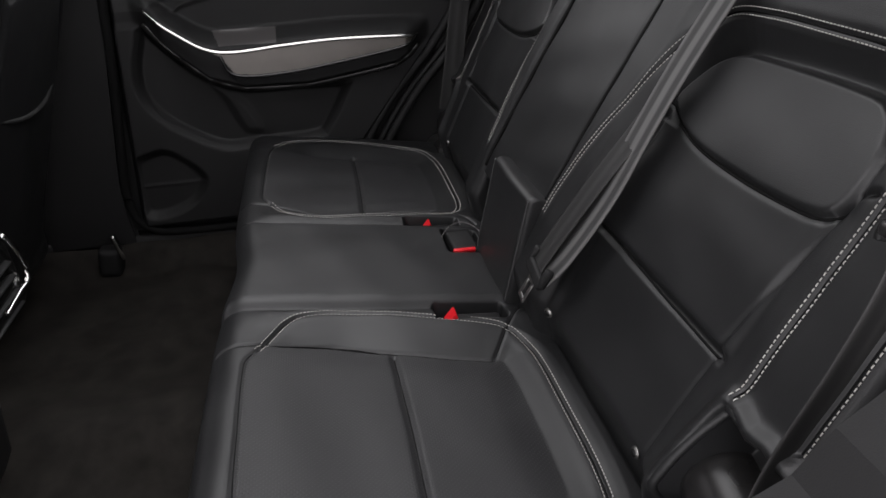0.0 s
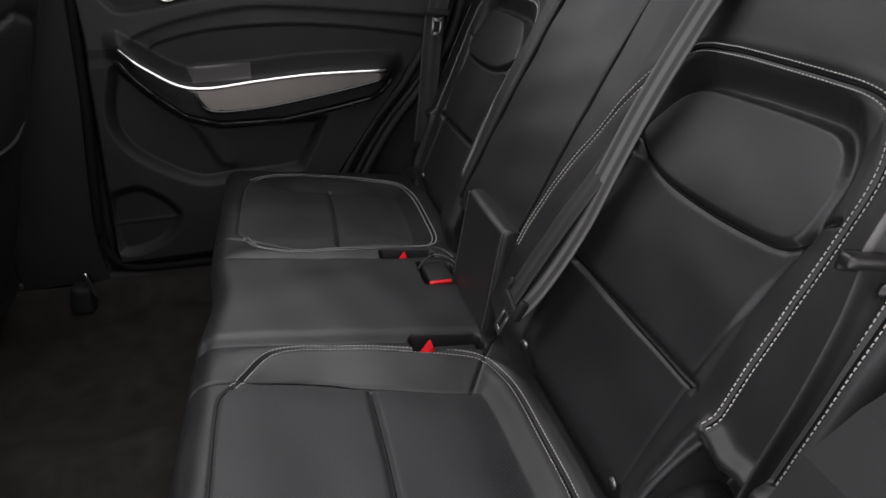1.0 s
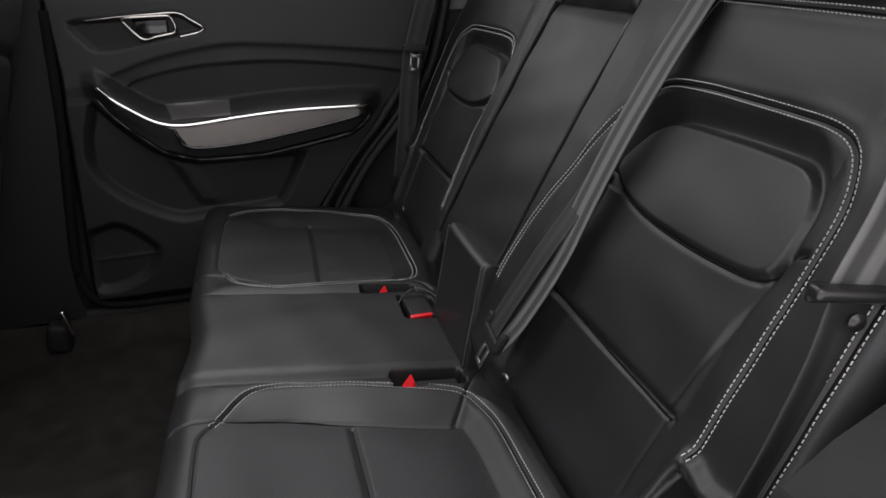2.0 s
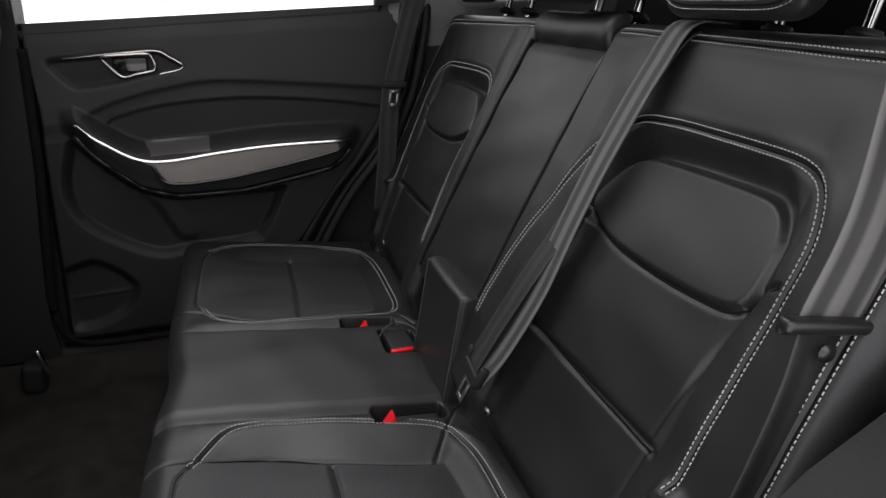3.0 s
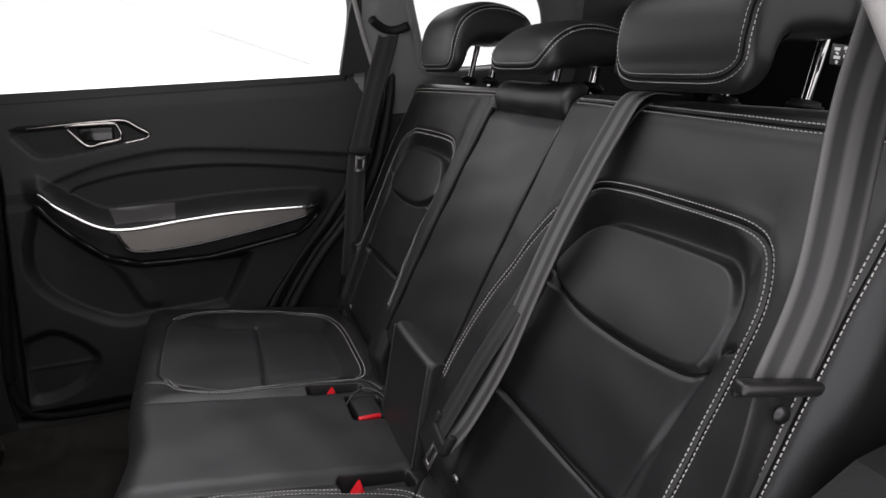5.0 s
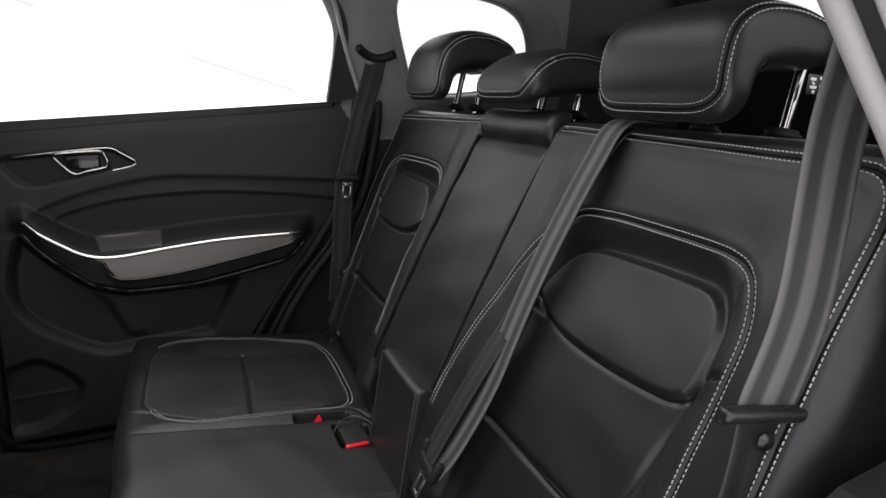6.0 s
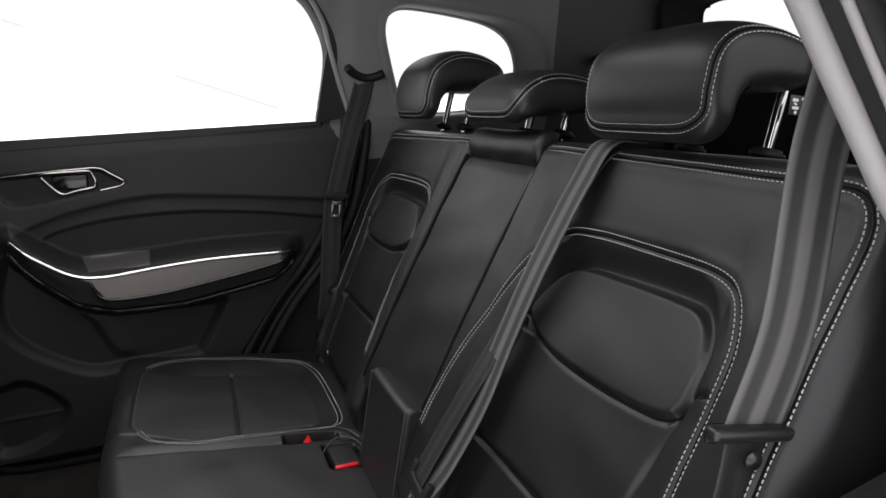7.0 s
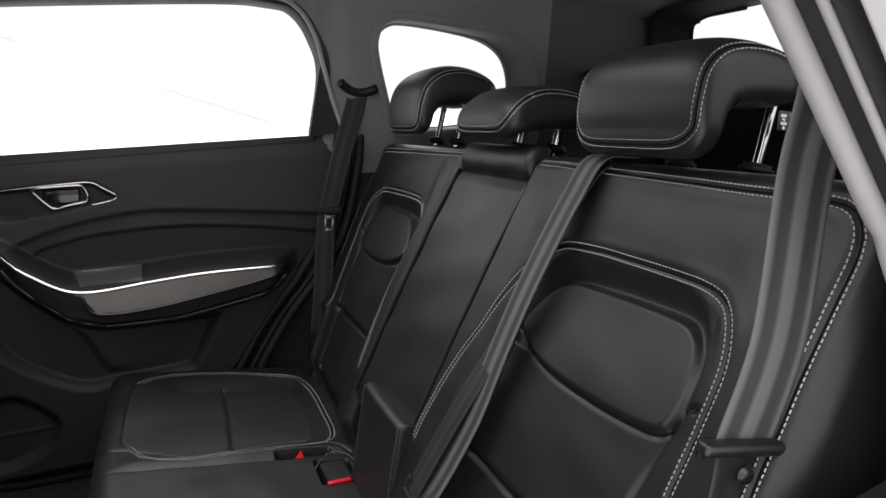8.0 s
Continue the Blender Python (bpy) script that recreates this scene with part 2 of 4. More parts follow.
def stitches(name, line, off, surface, parent, mat=None, pitch=0.0054, length=0.0036, wide=0.00064, label=""):
    """A row of thread stitches beside a seam, laid on a surface. surface(u, v) gives place and normal."""
    line = np.array(line)
    tan = np.gradient(line, axis=0)
    tan /= np.linalg.norm(tan, axis=1)[:, None] + 1e-12
    row = line + off * np.stack([-tan[:, 1], tan[:, 0]], 1)
    seg = np.linalg.norm(np.diff(row, axis=0), axis=1)
    at = np.concatenate([[0], np.cumsum(seg)])
    count = int(at[-1] / pitch)
    verts, faces = [], []
    both = []
    for more in (0, length):
        q = np.arange(count) * pitch + more
        both.append(surface(np.interp(q, at, row[:, 0]), np.interp(q, at, row[:, 1])))
    for k in range(count):
        (pa, na), (pb, nb) = ((end[0][k], end[1][k]) for end in both)
        d = pb - pa
        d /= np.linalg.norm(d) + 1e-12
        nn = (na + nb) / 2
        sd = np.cross(d, nn)
        sd /= np.linalg.norm(sd) + 1e-12
        base = len(verts)
        for p, lift in ((pa, 0.0), (pa + 0.2 * (pb - pa), 0.0009), (pb - 0.2 * (pb - pa), 0.0009), (pb, 0.0)):
            verts += [p + sd * wide + nn * (lift - 0.0003), p + sd * wide * 0.5 + nn * (lift + 0.0003),
                      p - sd * wide * 0.5 + nn * (lift + 0.0003), p - sd * wide + nn * (lift - 0.0003)]
        for r in range(3):
            for c in range(3):
                v = base + r * 4 + c
                faces.append((v, v + 1, v + 5, v + 4))
    ob = raw(name, verts, faces, mat or THREAD, parent, label)
    ob["kind"] = "stuff"
    return ob


# ---- ground, floor pan and body shell ----
def plate(name, size, m, mat, label, category="", bevel=0.003):
    ob = part(name, box(size, m, bevel), mat, None, label)
    return tagged(ob, label, category or name.split("_")[0], "", "structure")


def ground():
    verts = [(-400, -400, -0.42), (400, -400, -0.42), (400, 400, -0.42), (-400, 400, -0.42)]
    tagged(raw("ground", verts, [(0, 1, 2, 3)], FLOOR_WHITE), "plain white studio floor under the car", "floor", "", "structure")


ground()

# carpet: a sheet with the tunnel, soft dips and raised edges
xs = np.linspace(-1.9, 1.2, 311)
ys = np.linspace(-0.76, 0.76, 153)
X, Y = np.meshgrid(xs, ys, indexing="ij")
Zc = 0.055 + 0.05 * bell(Y, 0.11) * sstep(0.2, -0.5, X) + 0.012 * np.sin(X * 9 + 1) * np.cos(Y * 11) * bell(X + 0.7, 0.5)
Zc = Zc + 0.06 * sstep(0.62, 0.70, np.abs(Y)) + 0.006 * np.sin(X * 31 + Y * 14) * np.sin(Y * 23)
Zc = Zc + 0.42 * sstep(0.27, 0.34, X)
tagged(sheet(np.stack([X, Y, Zc], 2), np.zeros((310, 152), int), {0: ("floor", CARPET, "")}, None)[0],
       "worn black carpet on the car floor", "carpet", "", "structure")
plate("floor_pan", (3.2, 1.56, 0.04), pose(-0.35, 0, 0.0), BODY, "white painted underside of the car floor", "floor")

# door sills
for s, name in ((1, "sill_far"), (-1, "sill_near")):
    plate(name, (2.6, 0.10, 0.10), pose(-0.55, s * 0.75, 0.085), PLASTIC, "black plastic door sill trim along the floor", "sill", 0.018)

# roof liner
xs = np.linspace(-1.5, 1.12, 132)
ys = np.linspace(-0.62, 0.62, 125)
X, Y = np.meshgrid(xs, ys, indexing="ij")
Zr = 1.268 - 0.045 * (np.abs(Y) / 0.62) ** 4 - 0.10 * sstep(0.35, 1.15, X) - 0.12 * sstep(-0.7, -1.5, X)
# unseen opening, added so that overhead light reaches the cushion
cut = np.where((mid(X) > -0.72) & (mid(X) < 0.06) & (np.abs(mid(Y)) < 0.40), 9, 0)
tagged(sheet(np.stack([X, Y, Zr], 2), cut, {0: ("ceiling", LINER, "")}, None, True)[0],
       "grey woven cloth roof liner", "headliner", "", "structure")
tagged(sheet(np.stack([X, Y * 1.08, Zr + 0.05], 2), cut, {0: ("roof", BODY, "")}, None)[0],
       "white painted steel car roof above the liner", "roof", "", "structure")
# frame and glass for the added roof opening
sunroof = thing("sunroof", (-0.54, 0, 1.27), "unseen glass roof opening added to light the seats", "sunroof", "", "structure")
SUN = spline([(-0.71, -0.37), (-0.71, 0.37), (-0.68, 0.405), (0.02, 0.405), (0.06, 0.37), (0.06, -0.37), (0.02, -0.405), (-0.68, -0.405)], 0.02, True)
tube([(x, y, 1.270) for x, y in SUN], 0.016, PLASTIC, "added_roof_frame", sunroof, "black frame of the added roof opening", 8, True)
raw("added_roof_glass", [(x, y, 1.295) for x, y in SUN], [tuple(range(len(SUN)))], GLASS, sunroof, "clear glass panel", False).visible_shadow = False


def wall_y(x, z):
    """Inner face of the far body side: upright below the belt line, leaning in above it, thicker behind the door."""
    return 0.71 - 0.25 * np.maximum(z - 0.88, 0) - 0.05 * sstep(0.07, 0.15, x) * sstep(0.78, 0.90, z)


DOOR_WIN = spline([(-0.70, 0.880), (-0.35, 0.884), (0.045, 0.889), (0.062, 0.90), (0.086, 1.036), (0.069, 1.113), (0.033, 1.168),
                   (-0.017, 1.186), (-0.173, 1.196), (-0.68, 1.188), (-0.712, 1.17), (-0.712, 0.895)], 0.01, True)
QUARTER = spline([(0.270, 0.900), (0.256, 0.940), (0.226, 1.065), (0.226, 1.110), (0.246, 1.136), (0.289, 1.142), (0.405, 1.124), (0.496, 1.100),
                  (0.552, 1.062), (0.578, 1.005), (0.576, 0.950), (0.545, 0.905), (0.40, 0.890)], 0.01, True)
FRONT_WIN = spline([(-0.92, 0.885), (-0.92, 1.17), (-1.2, 1.12), (-1.65, 0.90)], 0.01, True)


def grown(poly, by):
    """A closed outline moved outwards."""
    tan = np.roll(poly, -1, 0) - np.roll(poly, 1, 0)
    tan /= np.linalg.norm(tan, axis=1)[:, None]
    nor = np.stack([tan[:, 1], -tan[:, 0]], 1)
    if ((poly - poly.mean(0)) * nor).sum() < 0:
        nor = -nor
    return poly + nor * by


OPEN_Z = [0.1, 0.3, 0.5, 0.7, 0.83, 0.863, 0.985, 1.1, 1.18, 1.24]
OPEN_X = [0.05, 0.10, 0.19, 0.215, 0.170, 0.149, 0.069, -0.010, -0.09, -0.2]


def side_shell(sign, with_door):
    xs = np.linspace(-1.75, 1.12, 360)
    zs = np.linspace(0.10, 1.235, 143)
    X, Z = np.meshgrid(xs, zs, indexing="ij")
    Yw = wall_y(X, Z)
    edge = np.interp(Z, OPEN_Z, OPEN_X)
    if not with_door:
        # the near side flares out to the door opening's rear edge
        Yw = Yw + (0.755 - Yw) * sstep(edge + 0.30, edge + 0.02, X) * (X > -0.5)
    P = np.stack([X, sign * Yw, Z], 2)
    cx, cz = mid(X), mid(Z)
    gone = (sdist(cx - 0.06 * sstep(0.40, 0.62, cx), cz, QUARTER) < 0.012) | (sdist(cx, cz, FRONT_WIN) < 0.008)
    if with_door:
        gone |= (sdist(cx, cz, DOOR_WIN) < 0.010) | ((cx > -0.775) & (cx < 0.02) & (cz < 0.875) & (cz > 0.12))
    else:
        gone |= (cx > -0.80) & (cx < mid(edge)) & (cz < 1.215)
    # region 3, the rear end, is coloured darker in place of shade
    reg = np.where(gone, 9, np.where(cx > 0.672, 3, np.where((cx > 0.10) & (cz > 0.79) | (cx > 0.02) & (cz > 0.865), 1, np.where(cx > 0.02, 2, np.where(cz > 0.885, 1, 2)))))
    shell = thing("wall_far" if sign > 0 else "wall_near", (0, sign * 0.7, 0.1),
                  "grey moulded plastic side trim of the cabin with pillars", "side trim", "", "structure")
    sheet(P, reg, {1: ("pillar_trim", PILLAR, "matt grey pillar trim"), 2: ("lower_trim", PLASTIC, "black plastic lower side trim"), 3: ("luggage_trim", SHADED_TRIM, "luggage space trim, grey darkened in place of shade")}, shell, sign < 0)
    P2 = P.copy()
    P2[..., 1] += sign * 0.09
    wide = (sdist(cx, cz, QUARTER) < 0.075) | (with_door & (sdist(cx, cz, DOOR_WIN) < 0.04))
    reg2 = np.where((reg == 9) | wide, 9, 1)
    sheet(P2, reg2, {1: ("outer_panel", BODY, "white painted outer body panel")}, shell, sign > 0)

    def jamb(poly, name, d0, d1, lap, mat, lab, flare=0.0):
        n = len(poly)
        vs, fs = [], []
        for by, dd in ((lap, d0 + 0.003), (lap * 0.5, d0 - 0.003), (0.004, d0 + 0.004), (0.0, d1)):
            for (x, z), (x0, z0) in zip(grown(poly, by), poly):
                # the reveal opens wider towards the cabin at its rear end
                x = x + (flare * sstep(0.36, 0.55, x0) if by else 0.0)
                vs.append((x, sign * (wall_y(x, z) + dd), z))
        for r in range(3):
            for k in range(n):
                l = (k + 1) % n
                q = (r * n + k, r * n + l, (r + 1) * n + l, (r + 1) * n + k)
                fs.append(q if sign > 0 else q[::-1])
        raw(name, vs, fs, mat, shell, lab)

    def pane(poly, name, d):
        vs = [(x, sign * (wall_y(x, z) + d), z) for x, z in poly]
        ob = raw(name, vs, [tuple(range(len(vs)))], GLASS, shell, "clear car window glass", False)
        ob.visible_shadow = False

    jamb(QUARTER, "quarter_window_frame", -0.006, 0.050, 0.024, PILLAR, "grey moulded surround of the small rear window", 0.062)
    pane(QUARTER, "quarter_window_glass", 0.050)
    q3 = np.array([(x, sign * (wall_y(x, z) + 0.042), z) for x, z in QUARTER])
    tube(q3, 0.004, RUBBER, "window_seal", shell, "thin rubber seal round the glass", 6, True, 1.0, (0, 1, 0))
    jamb(FRONT_WIN, "front_window_frame", -0.004, 0.05, 0.02, PILLAR, "")
    pane(FRONT_WIN, "front_window_glass", 0.05)
    if with_door:
        jamb(DOOR_WIN, "door_window_frame", -0.006, 0.05, 0.022, PLASTIC, "black window reveal above the door")
        pane(DOOR_WIN, "door_window_glass", 0.05)
    return shell


far_shell = side_shell(1, True)
near_shell = side_shell(-1, False)
# grey rubber seal round the far door's window, with the slim black divider behind it
tube([(x, wall_y(x, z) - 0.008, z) for x, z in spline([(0.128, 0.90), (0.104, 1.0), (0.092, 1.06), (0.078, 1.12), (0.042, 1.178), (-0.02, 1.205), (-0.2, 1.212), (-0.75, 1.20)], 0.01)],
     0.006, RUBBER, "door_seal", far_shell, "grey rubber seal round the door opening", 8)
raw("window_divider", [(x, wall_y(x, z) - 0.006 + dy, z) for dy in (0, 0.02) for x, z in ((0.055, 0.886), (0.125, 0.895), (0.10, 0.99), (0.088, 1.055), (0.082, 1.03))],
    [(0, 1, 2, 3, 4), (9, 8, 7, 6, 5), (0, 5, 6, 1), (1, 6, 7, 2), (2, 7, 8, 3), (3, 8, 9, 4), (4, 9, 5, 0)], PLASTIC, far_shell, "black triangular window divider", False)

# tailgate with rear window
xs = np.linspace(-0.72, 0.72, 145)
zs = np.linspace(0.40, 1.22, 83)
Yg, Zg = np.meshgrid(xs, zs, indexing="ij")
Xg = 1.08 - 0.22 * np.maximum(Zg - 0.75, 0)
REAR_WIN = spline([(0.45, 0.950), (0.475, 0.985), (0.47, 1.08), (0.42, 1.118), (0.2, 1.126), (0, 1.128), (-0.2, 1.126), (-0.42, 1.118), (-0.47, 1.08), (-0.475, 0.985), (-0.45, 0.950), (0, 0.938)], 0.01, True)
gate = thing("wall_rear", (1.08, 0, 0.4), "black plastic tailgate trim round the rear window", "tailgate", "", "structure")
sheet(np.stack([Xg, Yg, Zg], 2), np.where(inside(mid(Yg), mid(Zg), REAR_WIN), 9, 0), {0: ("tailgate_trim", PLASTIC, "")}, gate)
ring = [(1.075 - 0.22 * max(z - 0.75, 0), y, z) for y, z in REAR_WIN]
n = len(ring)
vs = []
for wide, tall, dx in ((1.27, 0.042, -0.012), (1.265, 0.040, -0.034), (1.24, 0.035, -0.042), (1.215, 0.030, -0.036), (1.06, 0.008, -0.004), (1.0, 0.0, 0.010)):
    vs += [(x + dx, y * wide, z + tall * sstep(0.90, 1.12, z)) for x, y, z in ring]
raw("rear_window_frame", vs, [(r * n + k, r * n + (k + 1) % n, (r + 1) * n + (k + 1) % n, (r + 1) * n + k) for r in range(5) for k in range(n)], SOFT_PLASTIC, gate, "thick black frame of the rear window")
pane_ob = raw("rear_window_glass", [(x + 0.012, y, z) for x, y, z in ring], [tuple(range(len(ring)))], GLASS, gate, "clear rear window glass", False)
pane_ob.visible_shadow = False

# front bulkhead below the windscreen
plate("wall_front", (0.10, 1.5, 0.80), pose(-1.80, 0, 0.45), PLASTIC, "black dashboard bulkhead below the windscreen", "dashboard", 0.03)

# ---- rear seat ----
rear_seat = thing("rear_seat", (-0.1, 0, 0.10), "black leather rear bench seat with white twin stitching", "car seat")
LEAN_BACK = radians(26.4)
UP = np.array([math.sin(LEAN_BACK), 0, math.cos(LEAN_BACK)])
OUT = np.array([-math.cos(LEAN_BACK), 0, math.sin(LEAN_BACK)])
HINGE = np.array([0, 0, 0.36])


def on_back(y, s, h):
    """A place on the backrest plane: across the car, up the backrest, out of it."""
    return HINGE + np.multiply.outer(s, UP) + np.multiply.outer(h, OUT) + np.multiply.outer(y, np.array([0, 1.0, 0]))


# seam lines on one seat, as distance from the car's middle and height up the backrest
PAD = spline([(0.262, 0.328), (0.283, 0.375), (0.318, 0.401), (0.37, 0.408), (0.51, 0.410), (0.552, 0.402), (0.574, 0.375), (0.581, 0.337),
              (0.575, 0.306), (0.545, 0.293), (0.45, 0.288), (0.36, 0.291), (0.303, 0.303)], 0.012, True)
RING_BACK = spline([(0.606, 0.131), (0.607, 0.20), (0.612, 0.30), (0.614, 0.37), (0.604, 0.408), (0.582, 0.432), (0.54, 0.4435), (0.42, 0.4465),
                    (0.345, 0.446), (0.285, 0.440), (0.254, 0.415), (0.237, 0.36), (0.216, 0.27), (0.196, 0.17), (0.183, 0.105)], 0.012)
RIM_BACK = spline([(0.684, 0.14), (0.684, 0.30), (0.686, 0.45), (0.686, 0.505), (0.676, 0.528), (0.652, 0.538), (0.55, 0.540), (0.40, 0.543), (0.20, 0.546), (0.145, 0.546)], 0.012)
# the near seat's inner bolster runs closer to the middle
RING_NEAR = spline([(0.606, 0.131), (0.607, 0.20), (0.612, 0.30), (0.614, 0.37), (0.604, 0.408), (0.582, 0.432), (0.54, 0.4435), (0.42, 0.4465),
                    (0.345, 0.446), (0.285, 0.440), (0.250, 0.418), (0.224, 0.38), (0.197, 0.296), (0.171, 0.233), (0.153, 0.158), (0.149, 0.105)], 0.012)
INSET_IN = spline([(0.262, 0.322), (0.25, 0.22), (0.242, 0.144), (0.238, 0.05), (0.236, -0.05)], 0.05)
INSET_OUT = spline([(0.578, 0.308), (0.563, 0.23), (0.547, 0.14), (0.540, 0.06), (0.534, -0.05)], 0.05)
LUMBAR = [(0.240, 0.145), (0.33, 0.144), (0.43, 0.142), (0.548, 0.140)]
PAD_TAIL = spline([(0.576, 0.307), (0.582, 0.321), (0.588, 0.331), (0.602, 0.336)], 0.004)
PAD_HEAD = spline([(0.234, 0.330), (0.25, 0.322), (0.265, 0.318)], 0.004)
NOTCH = spline([(0.565, -0.07), (0.58, 0.0), (0.592, 0.07), (0.603, 0.118), (0.618, 0.121), (0.64, 0.115), (0.672, 0.118), (0.72, 0.10), (0.74, 0.0), (0.74, -0.09)], 0.012, True)


PROW_S, PROW_H = [-0.06, 0.10, 0.25, 0.41, 0.50, 0.56], [0.030, 0.034, 0.027, 0.015, 0.006, 0.001]


def back_h(a, s, ring):
    """Relief of one backrest half: bolsters, pillow, lumbar panel and seams."""
    h = np.interp(s, PROW_S, PROW_H) * sstep(0.262, 0.205, a)
    fold = np.clip((a - np.interp(s, INSET_OUT[::-1, 1], INSET_OUT[::-1, 0])) / 0.040, 0, 1)
    h = h + 0.009 * (1 - (1 - fold) ** 2) * sstep(0.50, 0.40, s) + 0.004 * sstep(0.40, 0.50, s)
    inset = sstep(0.240, 0.258, a) * sstep(0.570, 0.556, a)
    # each panel curls in at its lower seam; the one below starts flush
    low = s < 0.1425
    h = h + inset * np.where(low, -0.005 * sstep(0.134, 0.1425, s), 0.0)
    lum = (s >= 0.1425) & (s < 0.30)
    h = h + inset * np.where(lum, 0.006 - 0.011 * sstep(0.160, 0.1425, s) ** 2 - 0.004 * sstep(0.22, 0.29, s), 0)
    fade = sstep(0.33, 0.30, s)
    h = h - fade * (0.004 * bell(dist(a, s, INSET_IN), 0.006) + 0.0024 * bell(dist(a, s, INSET_OUT), 0.0032))
    # the pillow: its top lies in a hollow under the brow, its lower edge curls over the lumbar panel
    d = sdist(a, s, PAD)
    high = sstep(0.315, 0.395, s)
    hollow = high * sstep(0.612, 0.50, a)
    pad = 0.008 - 0.012 * sstep(0.29, 0.415, s)
    rim = -0.021 * hollow + (h - 0.003) * (1 - hollow)
    into = sstep(-0.010, 0.0, d) ** 1.8
    brow = np.where(d > 0, bell(d, 0.004 + 0.022 * hollow), 1.0)
    h = np.where(d < 0, pad + (rim - pad) * into, h + (rim - h) * brow)
    h = h - 0.004 * bell(dist(a, s, PAD_TAIL), 0.0030) - 0.003 * bell(dist(a, s, PAD_HEAD), 0.0035)
    # twin-stitched seams
    for line in (ring, RIM_BACK):
        q = dist(a, s, line)
        h = h - 0.0032 * bell(q, 0.0028) + 0.0007 * bell(q - 0.0035, 0.002) - 0.0004 * bell(q - 0.0055, 0.002) + 0.0006 * bell(q - 0.011, 0.006)
    # soft creases
    h = h + 0.0005 * np.sin(a * 47 + s * 31) * np.sin(s * 53 - a * 17)
    # folded cover over the hinge at the lower outer corner
    n = sdist(a, s, NOTCH)
    h = h - 0.036 * sstep(0.012, -0.05, s)
    return h + 0.010 * bell(n - 0.006, 0.010) - 0.055 * sstep(0.002, -0.010, n)


def back_surface(sign, ring):
    def place(a, s):
        y, dy = wrap(a, 0.708, 0.03)
        v, dv = wrap(s, 0.565, 0.03)
        return on_back(sign * y, v, back_h(a, s, ring) - dy - dv)

    def at(a, s):
        p = place(a, s)
        n = np.cross(place(a + 0.002, s) - p, place(a, s + 0.002) - p)
        n /= np.linalg.norm(n, axis=1)[:, None]
        return p, n * np.sign(n @ OUT)[:, None]
    return at


def backrest(sign, label):
    ob = rear_seat
    ring = RING_NEAR if sign < 0 else RING_BACK
    inner = 0.134 if sign < 0 else 0.157
    aa = np.concatenate([np.linspace(inner - 0.05, inner + 0.002, 20, endpoint=False), np.arange(inner + 0.002, 0.74, 0.0020), np.arange(0.74, 0.86, 0.006)])
    ss = np.concatenate([np.arange(-0.08, 0.58, 0.0020), np.arange(0.58, 0.74, 0.005)])
    A, S = np.meshgrid(aa, ss, indexing="ij")
    ya, da = wrap(A, 0.708, 0.03)
    yb, db = wrap(-ya, -inner, 0.009 if sign < 0 else 0.020)
    sv, ds = wrap(S, 0.565, 0.03)
    H = back_h(np.clip(A, inner, 0.72), np.minimum(S, 0.60), ring)
    P = on_back(sign * -yb, sv, H - da - db - ds)
    ca, cs = mid(A), mid(S)
    d = sdist(ca, cs, PAD)
    tall = cs < np.interp(ca, [0.26, 0.55, 0.60], [0.315, 0.296, 0.33])
    in_inset = (ca > np.interp(cs, [-0.05, 0.144, 0.32], [0.236, 0.242, 0.262])) & (ca < np.interp(cs, [-0.05, 0.14, 0.308], [0.534, 0.547, 0.570])) & tall
    ring_poly = np.vstack([ring, [(0.16, -0.1), (0.597, -0.1)]])
    reg = np.where(inside(ca, cs, ring_poly), 3, 4)
    reg = np.where(in_inset & (cs >= 0.1425), 1, np.where(in_inset, 2, reg))
    reg = np.where(d < 0, 0, reg)
    rim_poly = np.vstack([RIM_BACK, [(0.1, 0.546), (0.1, -0.1), (0.681, -0.1)]])
    reg = np.where((reg == 4) & ~inside(ca, cs, rim_poly), 5, reg)
    made = sheet(P, reg, {0: ("shoulder_pad", LEATHER, "soft leather shoulder pillow"), 1: ("lumbar_panel", LEATHER, ""), 2: ("lower_panel", LEATHER, ""),
                   3: ("bolster_panel", LEATHER, ""), 4: ("backrest", LEATHER, label), 5: ("side_panel", LEATHER, "plain leather side and top")}, ob, sign > 0, 4)
    ob = made[0]
    at = back_surface(sign, ring)
    for off in (0.0044, -0.0044):
        stitches("stitching", ring, off, at, ob, label="white twin stitching")
        stitches("stitching", RIM_BACK, off, at, ob, label="white twin stitching")
    # dark cords sunk in the creases, standing in for the shade there
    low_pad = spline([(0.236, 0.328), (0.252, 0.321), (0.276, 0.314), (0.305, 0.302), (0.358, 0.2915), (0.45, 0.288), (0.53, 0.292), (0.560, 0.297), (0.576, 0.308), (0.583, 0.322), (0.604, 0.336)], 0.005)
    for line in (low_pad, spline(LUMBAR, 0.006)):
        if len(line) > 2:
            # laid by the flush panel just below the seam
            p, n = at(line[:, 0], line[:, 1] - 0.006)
            tube(spline(p + 0.006 * UP - 0.0022 * n, 0.006), 0.0014, SHADE_SEAL_BLACK, "seam_shade", ob, "", 6, up=(1, 0, 0))
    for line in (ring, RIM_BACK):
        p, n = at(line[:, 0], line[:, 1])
        tube(spline(p, 0.006), 0.0012, SHADE_SEAL_BLACK, "seam_shade", ob, "", 6, up=(1, 0, 0))
    # rolled lip of the hinge opening, and the plastic cover inside it
    lip = spline([(0.572, -0.045), (0.580, 0.0), (0.590, 0.06), (0.602, 0.112), (0.613, 0.122), (0.630, 0.117), (0.650, 0.112), (0.672, 0.116), (0.690, 0.110)], 0.006)
